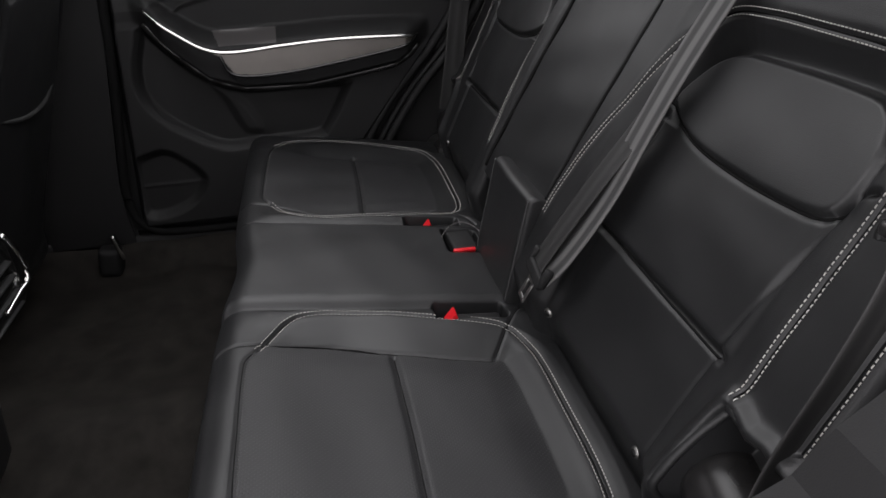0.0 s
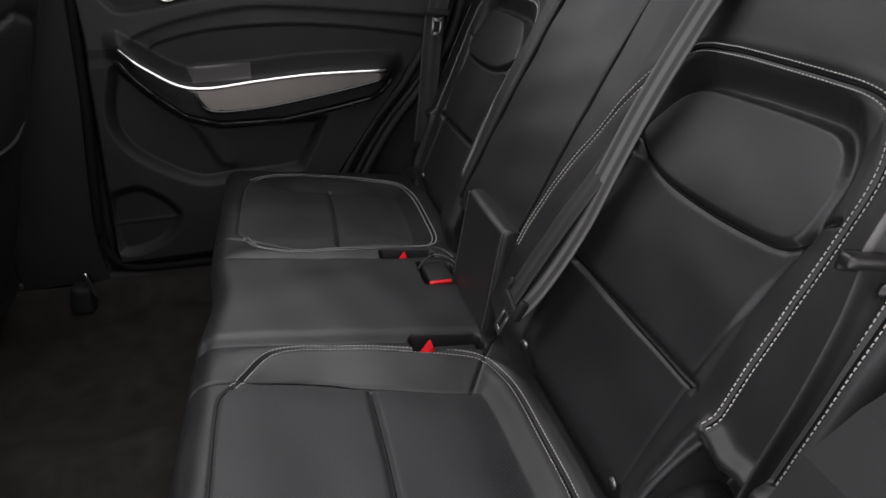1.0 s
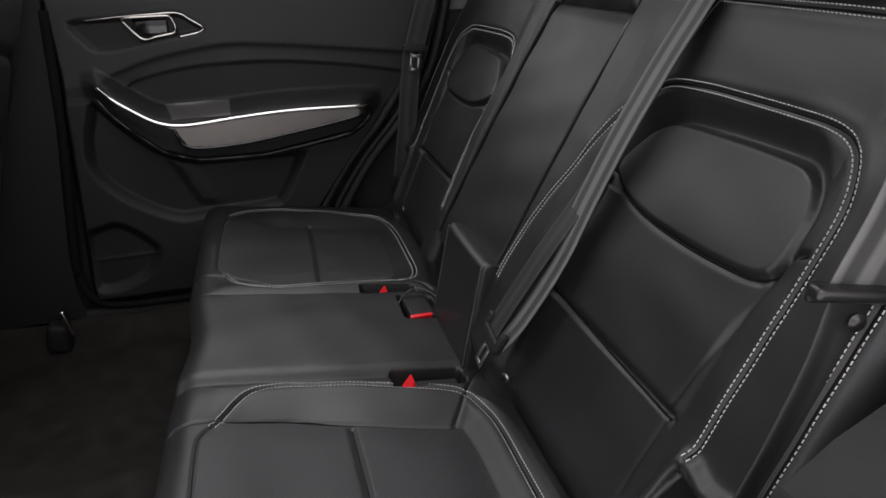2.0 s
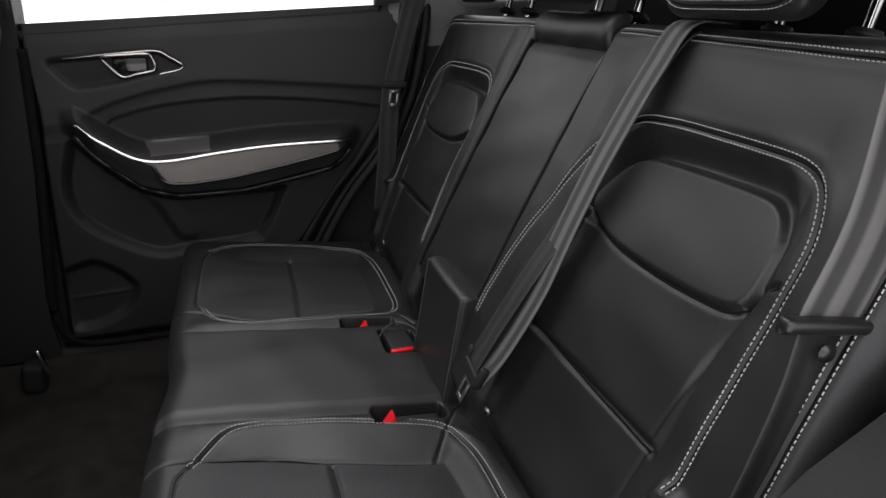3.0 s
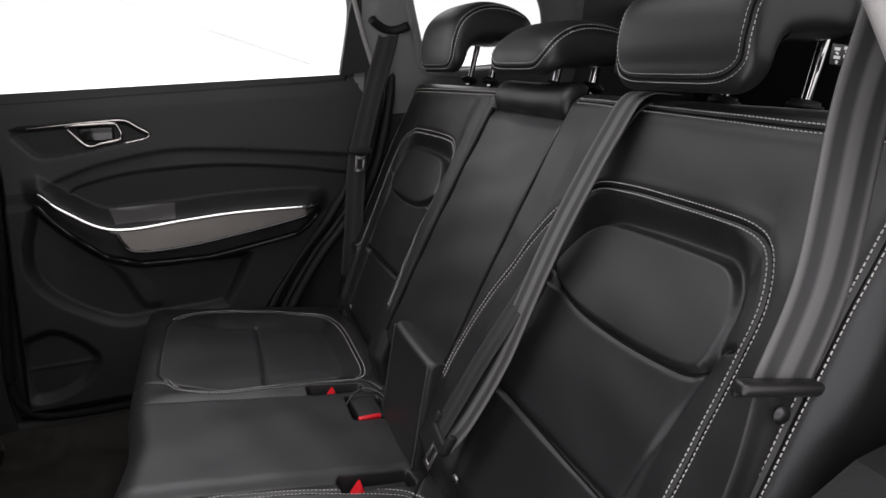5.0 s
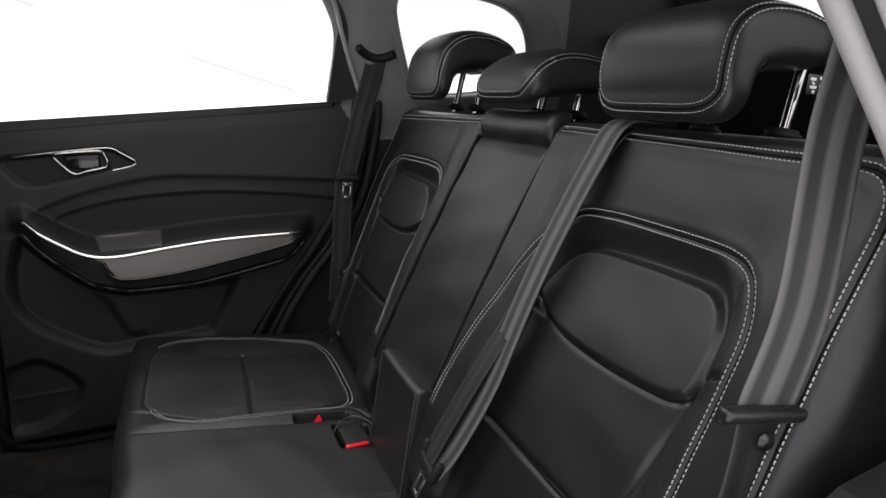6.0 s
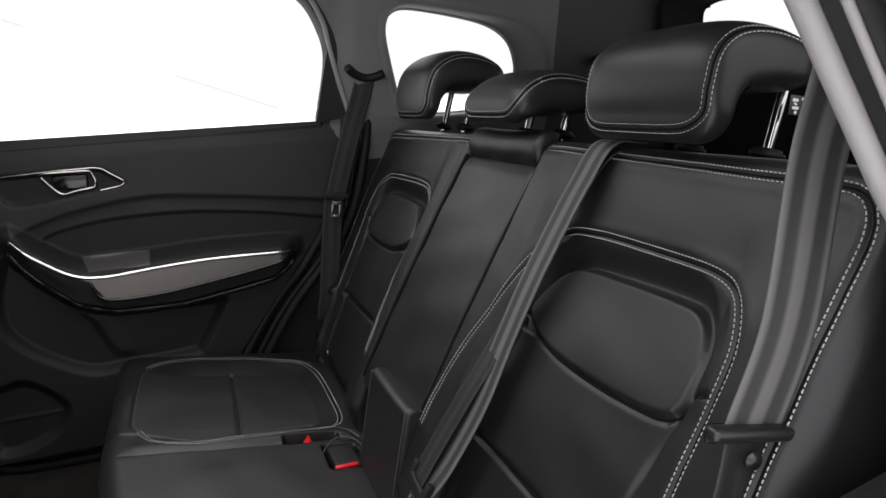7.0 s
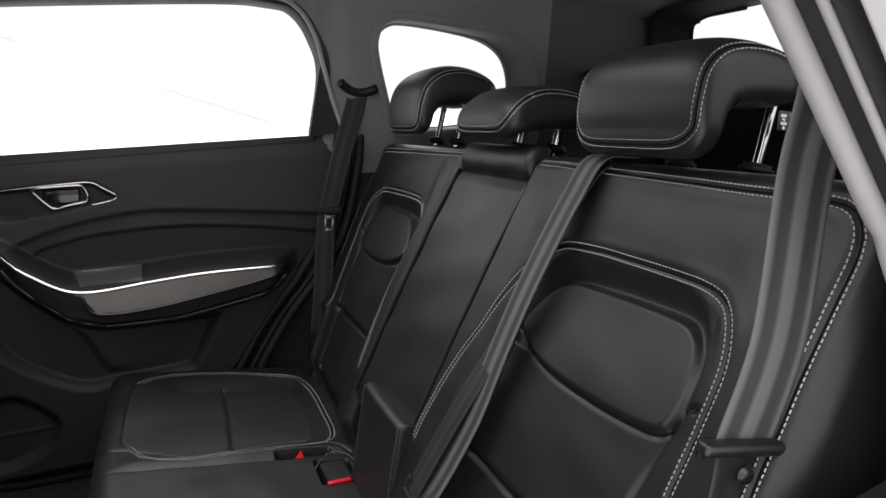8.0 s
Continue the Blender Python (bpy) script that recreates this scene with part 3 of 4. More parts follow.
    p, n = at(lip[:, 0], lip[:, 1])
    tube(spline(p - 0.002 * n, 0.006), 0.0055, LEATHER, "opening_lip", ob, "rolled leather lip of the hinge opening", 8, up=(1, 0, 0))
    for k, (s0, r, hh) in enumerate(((0.035, 0.045, -0.052), (-0.035, 0.040, -0.045))):
        bar = [on_back(np.array(sign * y), np.array(s0 - 0.25 * (y - 0.60)), np.array(hh)) for y in np.linspace(0.585, 0.71, 12)]
        tube(bar, r, SATIN, "hinge_cover", ob, "dark rounded plastic hinge cover", 18, up=(1, 0, 0))
    # hard back shell
    m = Matrix.LocRotScale(Vector(on_back(sign * 0.42, 0.24, -0.115)), Euler((0, LEAN_BACK, 0)), None)
    part("back_shell", box((0.03, 0.50, 0.62), m, 0.012), CARPET, ob, "black carpeted back shell")
    # child seat anchor buttons
    for a in (0.245, 0.525):
        p, n = (q[0] for q in at(np.array([a]), np.array([0.0])))
        b = thing("anchor_button", p, "small round chrome anchor marker button on the seat", "button", "anchor buttons")
        rot = Vector(n).to_track_quat("Z", "Y").to_matrix().to_4x4()
        mm = Matrix.Translation(Vector(p + 0.002 * n)) @ rot
        part("rim", disc(0.0072, 0.004, mm, 20, 0.001), STEEL, b)
        part("face", disc(0.0046, 0.0012, mm @ Matrix.Translation((0, 0, 0.0025)), 12), PLASTIC, b)
    return ob


backrest(-1, "leather backrest with white twin stitching")
backrest(1, "leather backrest beside the far door")


# ---- centre armrest, folded up between the backrests ----
def armrest():
    ob = rear_seat
    # main panel
    yy = np.linspace(-0.19, 0.19, 128)
    ss = np.linspace(0.06, 0.56, 168)
    Yv, S = np.meshgrid(yy, ss, indexing="ij")
    y1, d1 = wrap(np.abs(Yv), 0.1395, 0.009)
    s1, d2 = wrap(S, 0.520, 0.008)
    prow = np.interp(S, PROW_S, PROW_H) - 0.003
    H = prow + 0.003 * np.cos(Yv / 0.15 * math.pi / 2) + 0.0008 * np.sin(S * 60 + Yv * 20) - 0.004 * sstep(0.495, 0.52, S)
    made = sheet(on_back(np.sign(Yv) * y1 + 0.0105, s1, H - np.minimum(d1, 0.05) - d2), np.zeros((127, 167), int), {0: ("centre_armrest", LEATHER, "centre armrest folded up")}, ob, True)
    ob = made[0]
    # added black cords that stand in for shade in the gaps beside the backrests
    for sg in (-1, 1):
        line = [on_back(np.array(sg * 0.1425 + 0.0105), np.array(s), np.array(np.interp(s, PROW_S, PROW_H) - 0.004)) for s in np.linspace(0.07, 0.52, 60)]
        tube(line, 0.0042, SHADE_SEAL_BLACK, "gap_shade_cord", ob, "added black cord standing in for the shade in the armrest gap", 8)
    # rolled top
    ss = np.linspace(0, 1, 40)
    yy = np.linspace(-0.165, 0.165, 100)
    Yv, T = np.meshgrid(yy, ss, indexing="ij")
    ang = T * math.pi * 1.15 - 0.25
    y1, d1 = wrap(np.abs(Yv), 0.136, 0.014)
    r = 0.027 - np.minimum(d1, 0.02)
    wob = 0.0012 * np.sin(Yv * 23 + 1) * np.sin(T * 5) + 0.0010 * np.sin(Yv * 61 + 2 + 3 * T) * sstep(0.5, 0.1, T)
    S = 0.546 - np.cos(ang) * (r + wob) * 1.10
    H = -0.012 + np.sin(ang) * (r + wob) * 1.0
    sheet(on_back(np.sign(Yv) * y1 + 0.0105, S, H), np.zeros((99, 39), int), {0: ("rolled_top", LEATHER, "soft creased roll at the top")}, ob, True)
    # thick end block at the bottom, tilted out
    yy = np.linspace(-0.19, 0.19, 128)
    ss = np.linspace(-0.06, 0.20, 88)
    Yv, S = np.meshgrid(yy, ss, indexing="ij")
    y1, d1 = wrap(np.abs(Yv), 0.098, 0.010)
    s1, d2 = wrap(S, 0.120, 0.014)
    H = 0.060 + 0.003 * np.cos(Yv / 0.10 * math.pi / 2) - 0.25 * np.maximum(0.110 - S, 0)
    P = on_back(np.sign(Yv) * y1 - 0.046, s1, H - np.minimum(d1, 0.07) - np.minimum(d2, 0.07))
    cy = mid(Yv)
    sheet(P, np.where(np.abs(cy) < 0.094, 0, np.where(cy < 0, 1, 2)), {0: ("end_block", LEATHER, ""), 1: ("end_block_side", LEATHER, ""), 2: ("end_block_side", LEATHER, "")}, ob, True)
    for sg in (-1, 1):
        line = [on_back(np.array(sg * 0.0955 - 0.046), np.array(s), np.array(0.0585 - 0.25 * max(0.110 - s, 0))) for s in np.linspace(-0.05, 0.111, 30)]
        tube(line, 0.0013, DARK_THREAD, "edge_seam", ob, "", 6)
    # back board closing the gap behind
    m = Matrix.LocRotScale(Vector(on_back(0, 0.25, -0.075)), Euler((0, LEAN_BACK, 0)), None)
    part("back_board", box((0.03, 0.30, 0.62), m, 0.006), PLASTIC, ob, "black back board")


armrest()

# ---- rear bench cushion ----
CRING = spline([(0.250, -0.397), (0.222, -0.383), (0.198, -0.368), (0.180, -0.348), (0.172, -0.320), (0.171, -0.289), (0.178, -0.21), (0.190, -0.131), (0.199, -0.076),
                (0.210, -0.052), (0.232, -0.038), (0.27, -0.028), (0.35, -0.025), (0.50, -0.026), (0.565, -0.037), (0.598, -0.062), (0.615, -0.12),
                (0.630, -0.20), (0.634, -0.30), (0.622, -0.36), (0.59, -0.395)], 0.012)
CINSET = spline([(0.252, -0.402), (0.285, -0.412), (0.40, -0.412), (0.53, -0.412), (0.562, -0.392), (0.572, -0.34), (0.568, -0.22), (0.552, -0.095), (0.53, -0.070),
                 (0.42, -0.065), (0.285, -0.070), (0.262, -0.085), (0.255, -0.143), (0.242, -0.226), (0.229, -0.30), (0.228, -0.385)], 0.012, True)
CFRONT = spline([(0.250, -0.397), (0.268, -0.409), (0.292, -0.413), (0.40, -0.4125), (0.53, -0.409), (0.57, -0.402), (0.59, -0.395)], 0.012)
CSIDE = [(0.246, -0.455), (0.236, -0.391), (0.227, -0.30), (0.241, -0.226), (0.255, -0.145), (0.263, -0.086)]
CCORNER = [(0.263, -0.086), (0.214, -0.057), (0.154, -0.018)]
CTEE = [(0.252, -0.2225), (0.40, -0.219), (0.57, -0.219)]
WELLS = (((-0.164, -0.098), (0.024, 0.053)), ((0.152, -0.102), (0.023, 0.050)), ((0.066, -0.062), (0.046, 0.030)))


def cush_h(y, x):
    a = np.abs(y)
    d = sdist(a, x, CINSET)
    front = sstep(-0.43, -0.27, x)
    h = 0.007 * bell(a - 0.176, 0.03) * sstep(-0.43, -0.38, x) + 0.003 * sstep(0.57, 0.63, a)
    h = h - 0.019 * front * np.where(d > 0, np.clip(1 - d / 0.062, 0, 1), 1.0) + np.where(d < 0, 0.004 * sstep(0, -0.05, d) * front, 0)
    for line, depth, w in ((CFRONT, 0.0022, 0.0024), (CSIDE, 0.0034, 0.0026), (CCORNER, 0.0024, 0.0024), (CTEE, 0.0046, 0.0050)):
        h = h - depth * bell(dist(a, x, line), w)
    q = dist(a, x, CRING)
    h = h - 0.0034 * bell(q, 0.0028) + 0.0004 * bell(q - 0.0035, 0.002) + 0.0005 * bell(q - 0.011, 0.006)
    # the middle place, a little higher, with soft valleys on both sides
    h = h + 0.010 * sstep(0.155, 0.125, a) * sstep(0.02, -0.05, x) - 0.004 * bell(a - 0.148, 0.006) * sstep(-0.05, -0.10, x)
    h = h - 0.004 * bell(a - 0.148, 0.016) * sstep(-0.44, -0.36, x)
    h = h + 0.0009 * np.sin(y * 31 + x * 19) * np.sin(x * 37 - y * 11)
    for (wy, wx), (hy, hx) in WELLS:
        e = np.maximum(np.abs(y - wy) - hy + 0.008, 0) ** 2 + np.maximum(np.abs(x - wx) - hx + 0.008, 0) ** 2
        h = h - 0.034 * sstep(0.010, 0.005, np.sqrt(e))
    return h - 0.06 * sstep(0.006, 0.045, x)


def on_cushion(y, u):
    """u runs from the backrest forwards, then down over the front edge."""
    edge = 0.462 - 0.016 * bell(y, 0.12)
    xf, drop = wrap(-u, edge, 0.045)
    x = -xf
    yo, dy = wrap(np.abs(y), 0.70, 0.045)
    z = 0.345 - 0.14 * (x + 0.22) + cush_h(y, np.maximum(u, -0.47)) * sstep(-0.50, -0.46, u) - drop - dy
    return np.stack([x + 0.06 * np.maximum(drop - 0.06, 0), np.sign(y) * yo, z], -1)


def cushion():
    ob = rear_seat
    uu = np.concatenate([np.arange(-0.74, -0.46, 0.006), np.arange(-0.46, 0.052, 0.0022)])
    yy = np.concatenate([np.arange(-0.84, -0.72, 0.006), np.arange(-0.72, 0.0, 0.0022), np.arange(0.0, 0.72, 0.0028), np.arange(0.72, 0.84, 0.006)])
    U, Yv = np.meshgrid(uu, yy, indexing="ij")
    P = on_cushion(Yv, U)
    cu, cy = mid(U), mid(Yv)
    ca = np.abs(cy)
    d = sdist(ca, cu, CINSET)
    ring = np.vstack([CRING, CFRONT[::-1]])
    side = np.where(cy < 0, 0, 10)
    reg = np.where(inside(ca, cu, ring), 2 + side, np.where(cu < -0.41, 3, np.where(ca < 0.148, 4, 5 + side)))
    reg = np.where(d < 0, np.where(cu < -0.2215, 0, 1) + side, reg)
    pieces = {3: ("seat_cushion", LEATHER, "bench cushion with perforated panels"), 4: ("middle_panel", LEATHER, "plain leather middle seat")}
    for sd in (0, 10):
        pieces[0 + sd] = ("thigh_panel", PERF, "perforated leather panel")
        pieces[1 + sd] = ("seat_panel", PERF, "perforated leather panel")
        pieces[2 + sd] = ("bolster_panel", LEATHER, "")
        pieces[5 + sd] = ("outer_panel", LEATHER, "")
    ob = sheet(P, reg, pieces, ob, True, 3)[0]
    for sg in (-1, 1):
        def at(a, x):
            p = on_cushion(sg * a, x)
            n = np.cross(on_cushion(sg * a, x + 0.002) - p, on_cushion(sg * a + 0.002, x) - p)
            n /= np.linalg.norm(n, axis=1)[:, None]
            return p, n * np.sign(n[:, 2])[:, None]
        for off in (0.0044, -0.0044):
            stitches("stitching", CRING, off, at, ob, label="white twin stitching")
        # cords darker than the leather put shade into the cushion's seams
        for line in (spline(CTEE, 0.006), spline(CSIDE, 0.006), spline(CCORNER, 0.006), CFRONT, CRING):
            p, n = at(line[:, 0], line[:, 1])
            tube(spline(p, 0.006), 0.0010, SHADE_SEAL_BLACK, "seam_shade", ob, "", 6)
        stitches("dark_stitching", CFRONT, 0.0045, at, ob, DARK_THREAD, label="dark single stitching")
    part("seat_base", box((0.40, 1.30, 0.20), pose(-0.22, 0, 0.17), 0.02), PLASTIC, rear_seat, "black seat base below the cushion")


cushion()


# ---- headrests ----
def headrest(y, half, line, label, foot):
    """A padded hook: a rounded section swept along its side view. line: (x, z, half thickness) from the lower front lip over the top."""
    ob = thing("headrest", (foot[0], y, foot[1]), label, "headrest", "rear headrests")
    c = spline(line, 0.003)
    seg = np.concatenate([[0], np.cumsum(np.linalg.norm(np.diff(c[:, :2], axis=0), axis=1))])
    L = seg[-1]
    tan = np.gradient(c[:, :2], axis=0)
    tan /= np.linalg.norm(tan, axis=1)[:, None]

    def place(u, phi):
        u = np.asarray(u, float)
        x, z, w = (np.interp(u, seg, c[:, k]) for k in range(3))
        tx, tz = np.interp(u, seg, tan[:, 0]), np.interp(u, seg, tan[:, 1])
        ends = np.clip(1 - u / 0.026, 0, 1), np.clip(1 - (L - u) / 0.030, 0, 1)
        w = w * (1 - ends[0] ** 2.4) ** (1 / 2.4) * (1 - ends[1] ** 2.4) ** (1 / 2.4)
        hw = half - 0.034 * (1 - np.sqrt(1 - np.clip(1 - u / 0.036, 0, 1) ** 2)) - 0.030 * (1 - np.sqrt(1 - np.clip(1 - (L - u) / 0.036, 0, 1) ** 2))
        cs, sn = np.cos(phi), np.sin(phi)
        yy = hw * np.sign(cs) * np.abs(cs) ** 0.42
        v = w * np.sign(sn) * np.abs(sn) ** 0.55 * (1 + 0.06 * sn * np.cos(yy / half * math.pi / 2))
        return np.stack([x - tz * v, y + yy, z + tx * v], -1)

    uu = np.concatenate([0.026 * (1 - np.cos(np.linspace(0, math.pi / 2, 14, endpoint=False))), np.linspace(0.026, L - 0.03, 40), L - 0.03 * (1 - np.sin(np.linspace(0, math.pi / 2, 12)))[1:]])
    ph = np.linspace(0, 2 * math.pi, 121)
    U, PH = np.meshgrid(uu, ph, indexing="ij")
    g = place(U, PH)
    g[:, -1] = g[:, 0]
    body = sheet(g, np.zeros((len(uu) - 1, 120), int), {0: ("cushion", LEATHER, "")}, ob, False)[0]
    me = body.data
    bm = bmesh.new()
    bm.from_mesh(me)
    bmesh.ops.remove_doubles(bm, verts=bm.verts, dist=0.00005)
    bmesh.ops.recalc_face_normals(bm, faces=bm.faces)
    bm.to_mesh(me)
    bm.free()

    # twin-stitched seam round the front face and back over both shoulders
    q = 0.56
    half_way = [(0.86 * L, q), (0.6 * L, q), (0.35 * L, q), (0.060, q), (0.036, q + 0.06), (0.020, q + 0.24), (0.012, q + 0.55)]
    path = spline(half_way + [(0.010, math.pi / 2)] + [(u, math.pi - f) for u, f in reversed(half_way)], 0.004)
    pts = place(path[:, 0], path[:, 1])
    nrm = np.cross(place(path[:, 0] + 0.001, path[:, 1]) - pts, place(path[:, 0], path[:, 1] + 0.01) - pts)
    nrm /= np.linalg.norm(nrm, axis=1)[:, None] + 1e-12
    mid_c = np.stack([np.interp(path[:, 0], seg, c[:, 0]), np.full(len(path), y), np.interp(path[:, 0], seg, c[:, 1])], 1)
    nrm *= np.sign(((pts - mid_c) * nrm).sum(1))[:, None]
    run = np.gradient(pts, axis=0)
    side = np.cross(run, nrm)
    side /= np.linalg.norm(side, axis=1)[:, None] + 1e-12
    # dark line in place of the shade in a seam groove
    tube(pts - 0.0002 * nrm, 0.0014, SHADE_SEAL_BLACK, "seam_shade", ob, "", 6, up=(0.3, 0.2, 1))
    for off in (0.0046, -0.0046):
        row = pts + off * side
        at = np.concatenate([[0], np.cumsum(np.linalg.norm(np.diff(row, axis=0), axis=1))])
        vs, fs = [], []
        for k in np.arange(0, at[-1] - 0.005, 0.0054):
            p0, p1, nn = (np.array([np.interp(w, at, src[:, j]) for j in range(3)]) for w, src in ((k, row), (k + 0.0036, row), (k, nrm)))
            sd = np.cross(p1 - p0, nn)
            sd /= np.linalg.norm(sd) + 1e-12
            base = len(vs)
            for pnt in (p0, p1):
                vs += [pnt + sd * 0.0005 - nn * 0.0006, pnt + nn * 0.0006, pnt - sd * 0.0005 - nn * 0.0006]
            fs += [(base, base + 1, base + 4, base + 3), (base + 1, base + 2, base + 5, base + 4), (base, base + 2, base + 1), (base + 3, base + 4, base + 5)]
        raw("stitching", vs, fs, THREAD, ob, "white twin stitching")["kind"] = "stuff"
    # chrome posts in plastic sockets
    for dy in (-0.063, 0.063):
        low = np.array([foot[0], y + dy, foot[1]])
        head = low + np.array([0.026, 0, 0.085])
        tube([low + (head - low) * f for f in np.linspace(-0.25, 1, 8)], 0.0062, CHROME, "post", ob, "bright chrome post", 14, up=(0, 1, 0))
        part("post_socket", disc(0.019, 0.014, Matrix.Translation(Vector(low)) @ pose(0, 0, 0, 0, 17, 0), 20, 0.004), PLASTIC, ob, "black plastic post socket")
    return ob


HR_NEAR = [(0.222, 0.872, 0.019), (0.229, 0.897, 0.021), (0.235, 0.925, 0.028), (0.252, 0.949, 0.038), (0.288, 0.953, 0.036), (0.325, 0.945, 0.030), (0.357, 0.930, 0.022)]
HR_FAR = [(0.211, 0.888, 0.014), (0.216, 0.912, 0.018), (0.224, 0.942, 0.024), (0.246, 0.969, 0.036), (0.282, 0.979, 0.042), (0.330, 0.973, 0.038), (0.378, 0.952, 0.026)]
HR_MID = [(0.214, 0.886, 0.012), (0.222, 0.904, 0.021), (0.240, 0.920, 0.030), (0.270, 0.927, 0.036), (0.315, 0.923, 0.033), (0.358, 0.914, 0.022)]
headrest(-0.400, 0.118, HR_NEAR, "black leather headrest with white stitching on chrome posts", (0.334, 0.850))
headrest(0.0, 0.116, HR_MID, "low black leather middle headrest on chrome posts", (0.308, 0.862))
headrest(0.400, 0.118, HR_FAR, "black leather headrest by the far window on chrome posts", (0.300, 0.866))


# ---- seat belts ----
def strap(name, pts, across, width, mat, parent, label="", thick=0.0016):
    """Webbing swept along 3D points; across: its width's direction at each point or one for all."""
    p = np.array(pts, float)
    ac = np.array(across, float)
    if ac.ndim == 1:
        ac = np.repeat(ac[None], len(p), 0)
    tan = np.gradient(p, axis=0)
    tan /= np.linalg.norm(tan, axis=1)[:, None]
    ac = ac - tan * (ac * tan).sum(1)[:, None]
    ac /= np.linalg.norm(ac, axis=1)[:, None]
    nor = np.cross(tan, ac)
    cols = np.linspace(-0.5, 0.5, 15)
    verts, faces, uvs = [], [], []
    m = len(cols)
    for side in (1, -1):
        for i in range(len(p)):
            for c in cols:
                rib = 0.0005 * math.cos(2 * math.pi * 2 * (c + 0.5))
                edge = 1 - (abs(c) / 0.5) ** 10 * 0.6
                verts.append(p[i] + ac[i] * c * width + nor[i] * side * (thick / 2 * edge + rib * 0.5))
    n = len(p)
    for s in range(2):
        o = s * n * m
        for i in range(n - 1):
            for k in range(m - 1):
                q = (o + i * m + k, o + i * m + k + 1, o + (i + 1) * m + k + 1, o + (i + 1) * m + k)
                faces.append(q[::-1] if s == 0 else q)
    for i in range(n - 1):
        for k in (0, m - 1):
            a, b = i * m + k, (i + 1) * m + k
            q = (a, b, n * m + b, n * m + a)
            faces.append(q if k else q[::-1])
    ob = raw(name, verts, faces, mat, parent, label)
    uv = ob.data.uv_layers.new(name="UVMap")
    cum = np.concatenate([[0], np.cumsum(np.linalg.norm(np.diff(p, axis=0), axis=1))])
    for loop in ob.data.loops:
        v = loop.vertex_index % (n * m)
        uv.data[loop.index].uv = ((v % m) / (m - 1), cum[v // m] / width)
    return ob


def middle_belt():
    ob = thing("seat_belt", on_back(np.array(-0.22), np.array(0.05), np.array(0.05)), "grey webbing middle seat belt hanging over the backrest", "seat belt", "rear seat belts")
    keys = [(-0.305, 0.575, -0.030), (-0.298, 0.556, 0.012), (-0.291, 0.50, 0.021), (-0.284, 0.42, 0.026), (-0.280, 0.35, 0.029), (-0.278, 0.27, 0.030), (-0.280, 0.19, 0.032), (-0.266, 0.10, 0.036), (-0.250, 0.055, 0.040)]
    pts = [on_back(np.array(y), np.array(s), np.array(h)) for y, s, h in spline(keys, 0.008)]
    strap("webbing", pts, (0, 1, 0.0), 0.050, WEB, ob)
    # the second layer, shaded by its darker colour, comes out beside the first and lies over it lower down
    keys = [(-0.300, 0.565, -0.030), (-0.297, 0.55, 0.004), (-0.286, 0.50, 0.014), (-0.278, 0.42, 0.019), (-0.271, 0.35, 0.022), (-0.264, 0.28, 0.027), (-0.257, 0.21, 0.037), (-0.250, 0.16, 0.042), (-0.239, 0.10, 0.045), (-0.232, 0.055, 0.047)]
    pts = [on_back(np.array(y), np.array(s), np.array(h)) for y, s, h in spline(keys, 0.008)]
    strap("webbing_fold", pts, (0.06, 1, 0.1), 0.042, SHADED_WEB, ob, "second layer of the folded belt, its shade put into the colour")
    # latch plate: plastic grip and steel blade with its slot
    frame_m = Matrix.LocRotScale(Vector(on_back(np.array(-0.240), np.array(0.048), np.array(0.047))), Euler((0, LEAN_BACK, 0)), None) @ pose(0, 0, 0, 8, 0, 0)
    part("latch_grip", box((0.012, 0.062, 0.018), frame_m, 0.005, 3), PLASTIC, ob, "black plastic latch grip")
    for dy in (-0.029, 0.029):
        part("latch_shoulder", box((0.012, 0.010, 0.030), frame_m @ pose(0, dy, 0.010), 0.004, 2), PLASTIC, ob)
    for dy, dz, sy, sz in ((-0.009, -0.026, 0.006, 0.036), (0.009, -0.026, 0.006, 0.036), (0, -0.012, 0.024, 0.008), (0, -0.042, 0.024, 0.007)):
        part("latch_blade", box((0.0025, sy, sz), frame_m @ pose(0, dy, dz), 0.0008, 1), STEEL, ob, "dull steel latch blade")


middle_belt()


def near_belt():
    ob = thing("seat_belt", (0.07, -0.68, 0.45), "grey webbing outer seat belt with a plastic stopper", "seat belt", "rear seat belts")
    keys = [(0.188, -0.695, 0.98), (0.177, -0.69, 0.925), (0.170, -0.682, 0.870), (0.153, -0.68, 0.75), (0.121, -0.68, 0.672), (0.118, -0.679, 0.664)]
    strap("webbing", spline(keys, 0.008), (1, -0.12, -0.15), 0.049, WEB, ob)
    # same belt below the stopper; the darker colour stands in for shade
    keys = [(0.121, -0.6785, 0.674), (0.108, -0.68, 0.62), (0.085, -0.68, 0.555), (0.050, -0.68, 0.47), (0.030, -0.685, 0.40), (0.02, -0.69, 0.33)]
    strap("lower_webbing", spline(keys, 0.008), (1, 0.10, -0.15), 0.049, SHADED_WEB, ob, "webbing below the stopper, its shade put into the colour")
    # stopper loop across the strap
    loop_m = pose(0.119, -0.685, 0.671, 0, 9, -5)
    part("belt_stopper", box((0.080, 0.015, 0.0115), loop_m, 0.0056, 5), SATIN, ob, "black plastic belt stopper")
    part("belt_stopper_back", box((0.070, 0.006, 0.016), loop_m @ pose(0, 0.010, -0.004), 0.0025, 2), PLASTIC, ob)
    part("stop_button", disc(0.0075, 0.006, pose(0.114, -0.690, 0.652, 90, 0, 0), 18, 0.0015), SATIN, ob, "round black stop button")


near_belt()


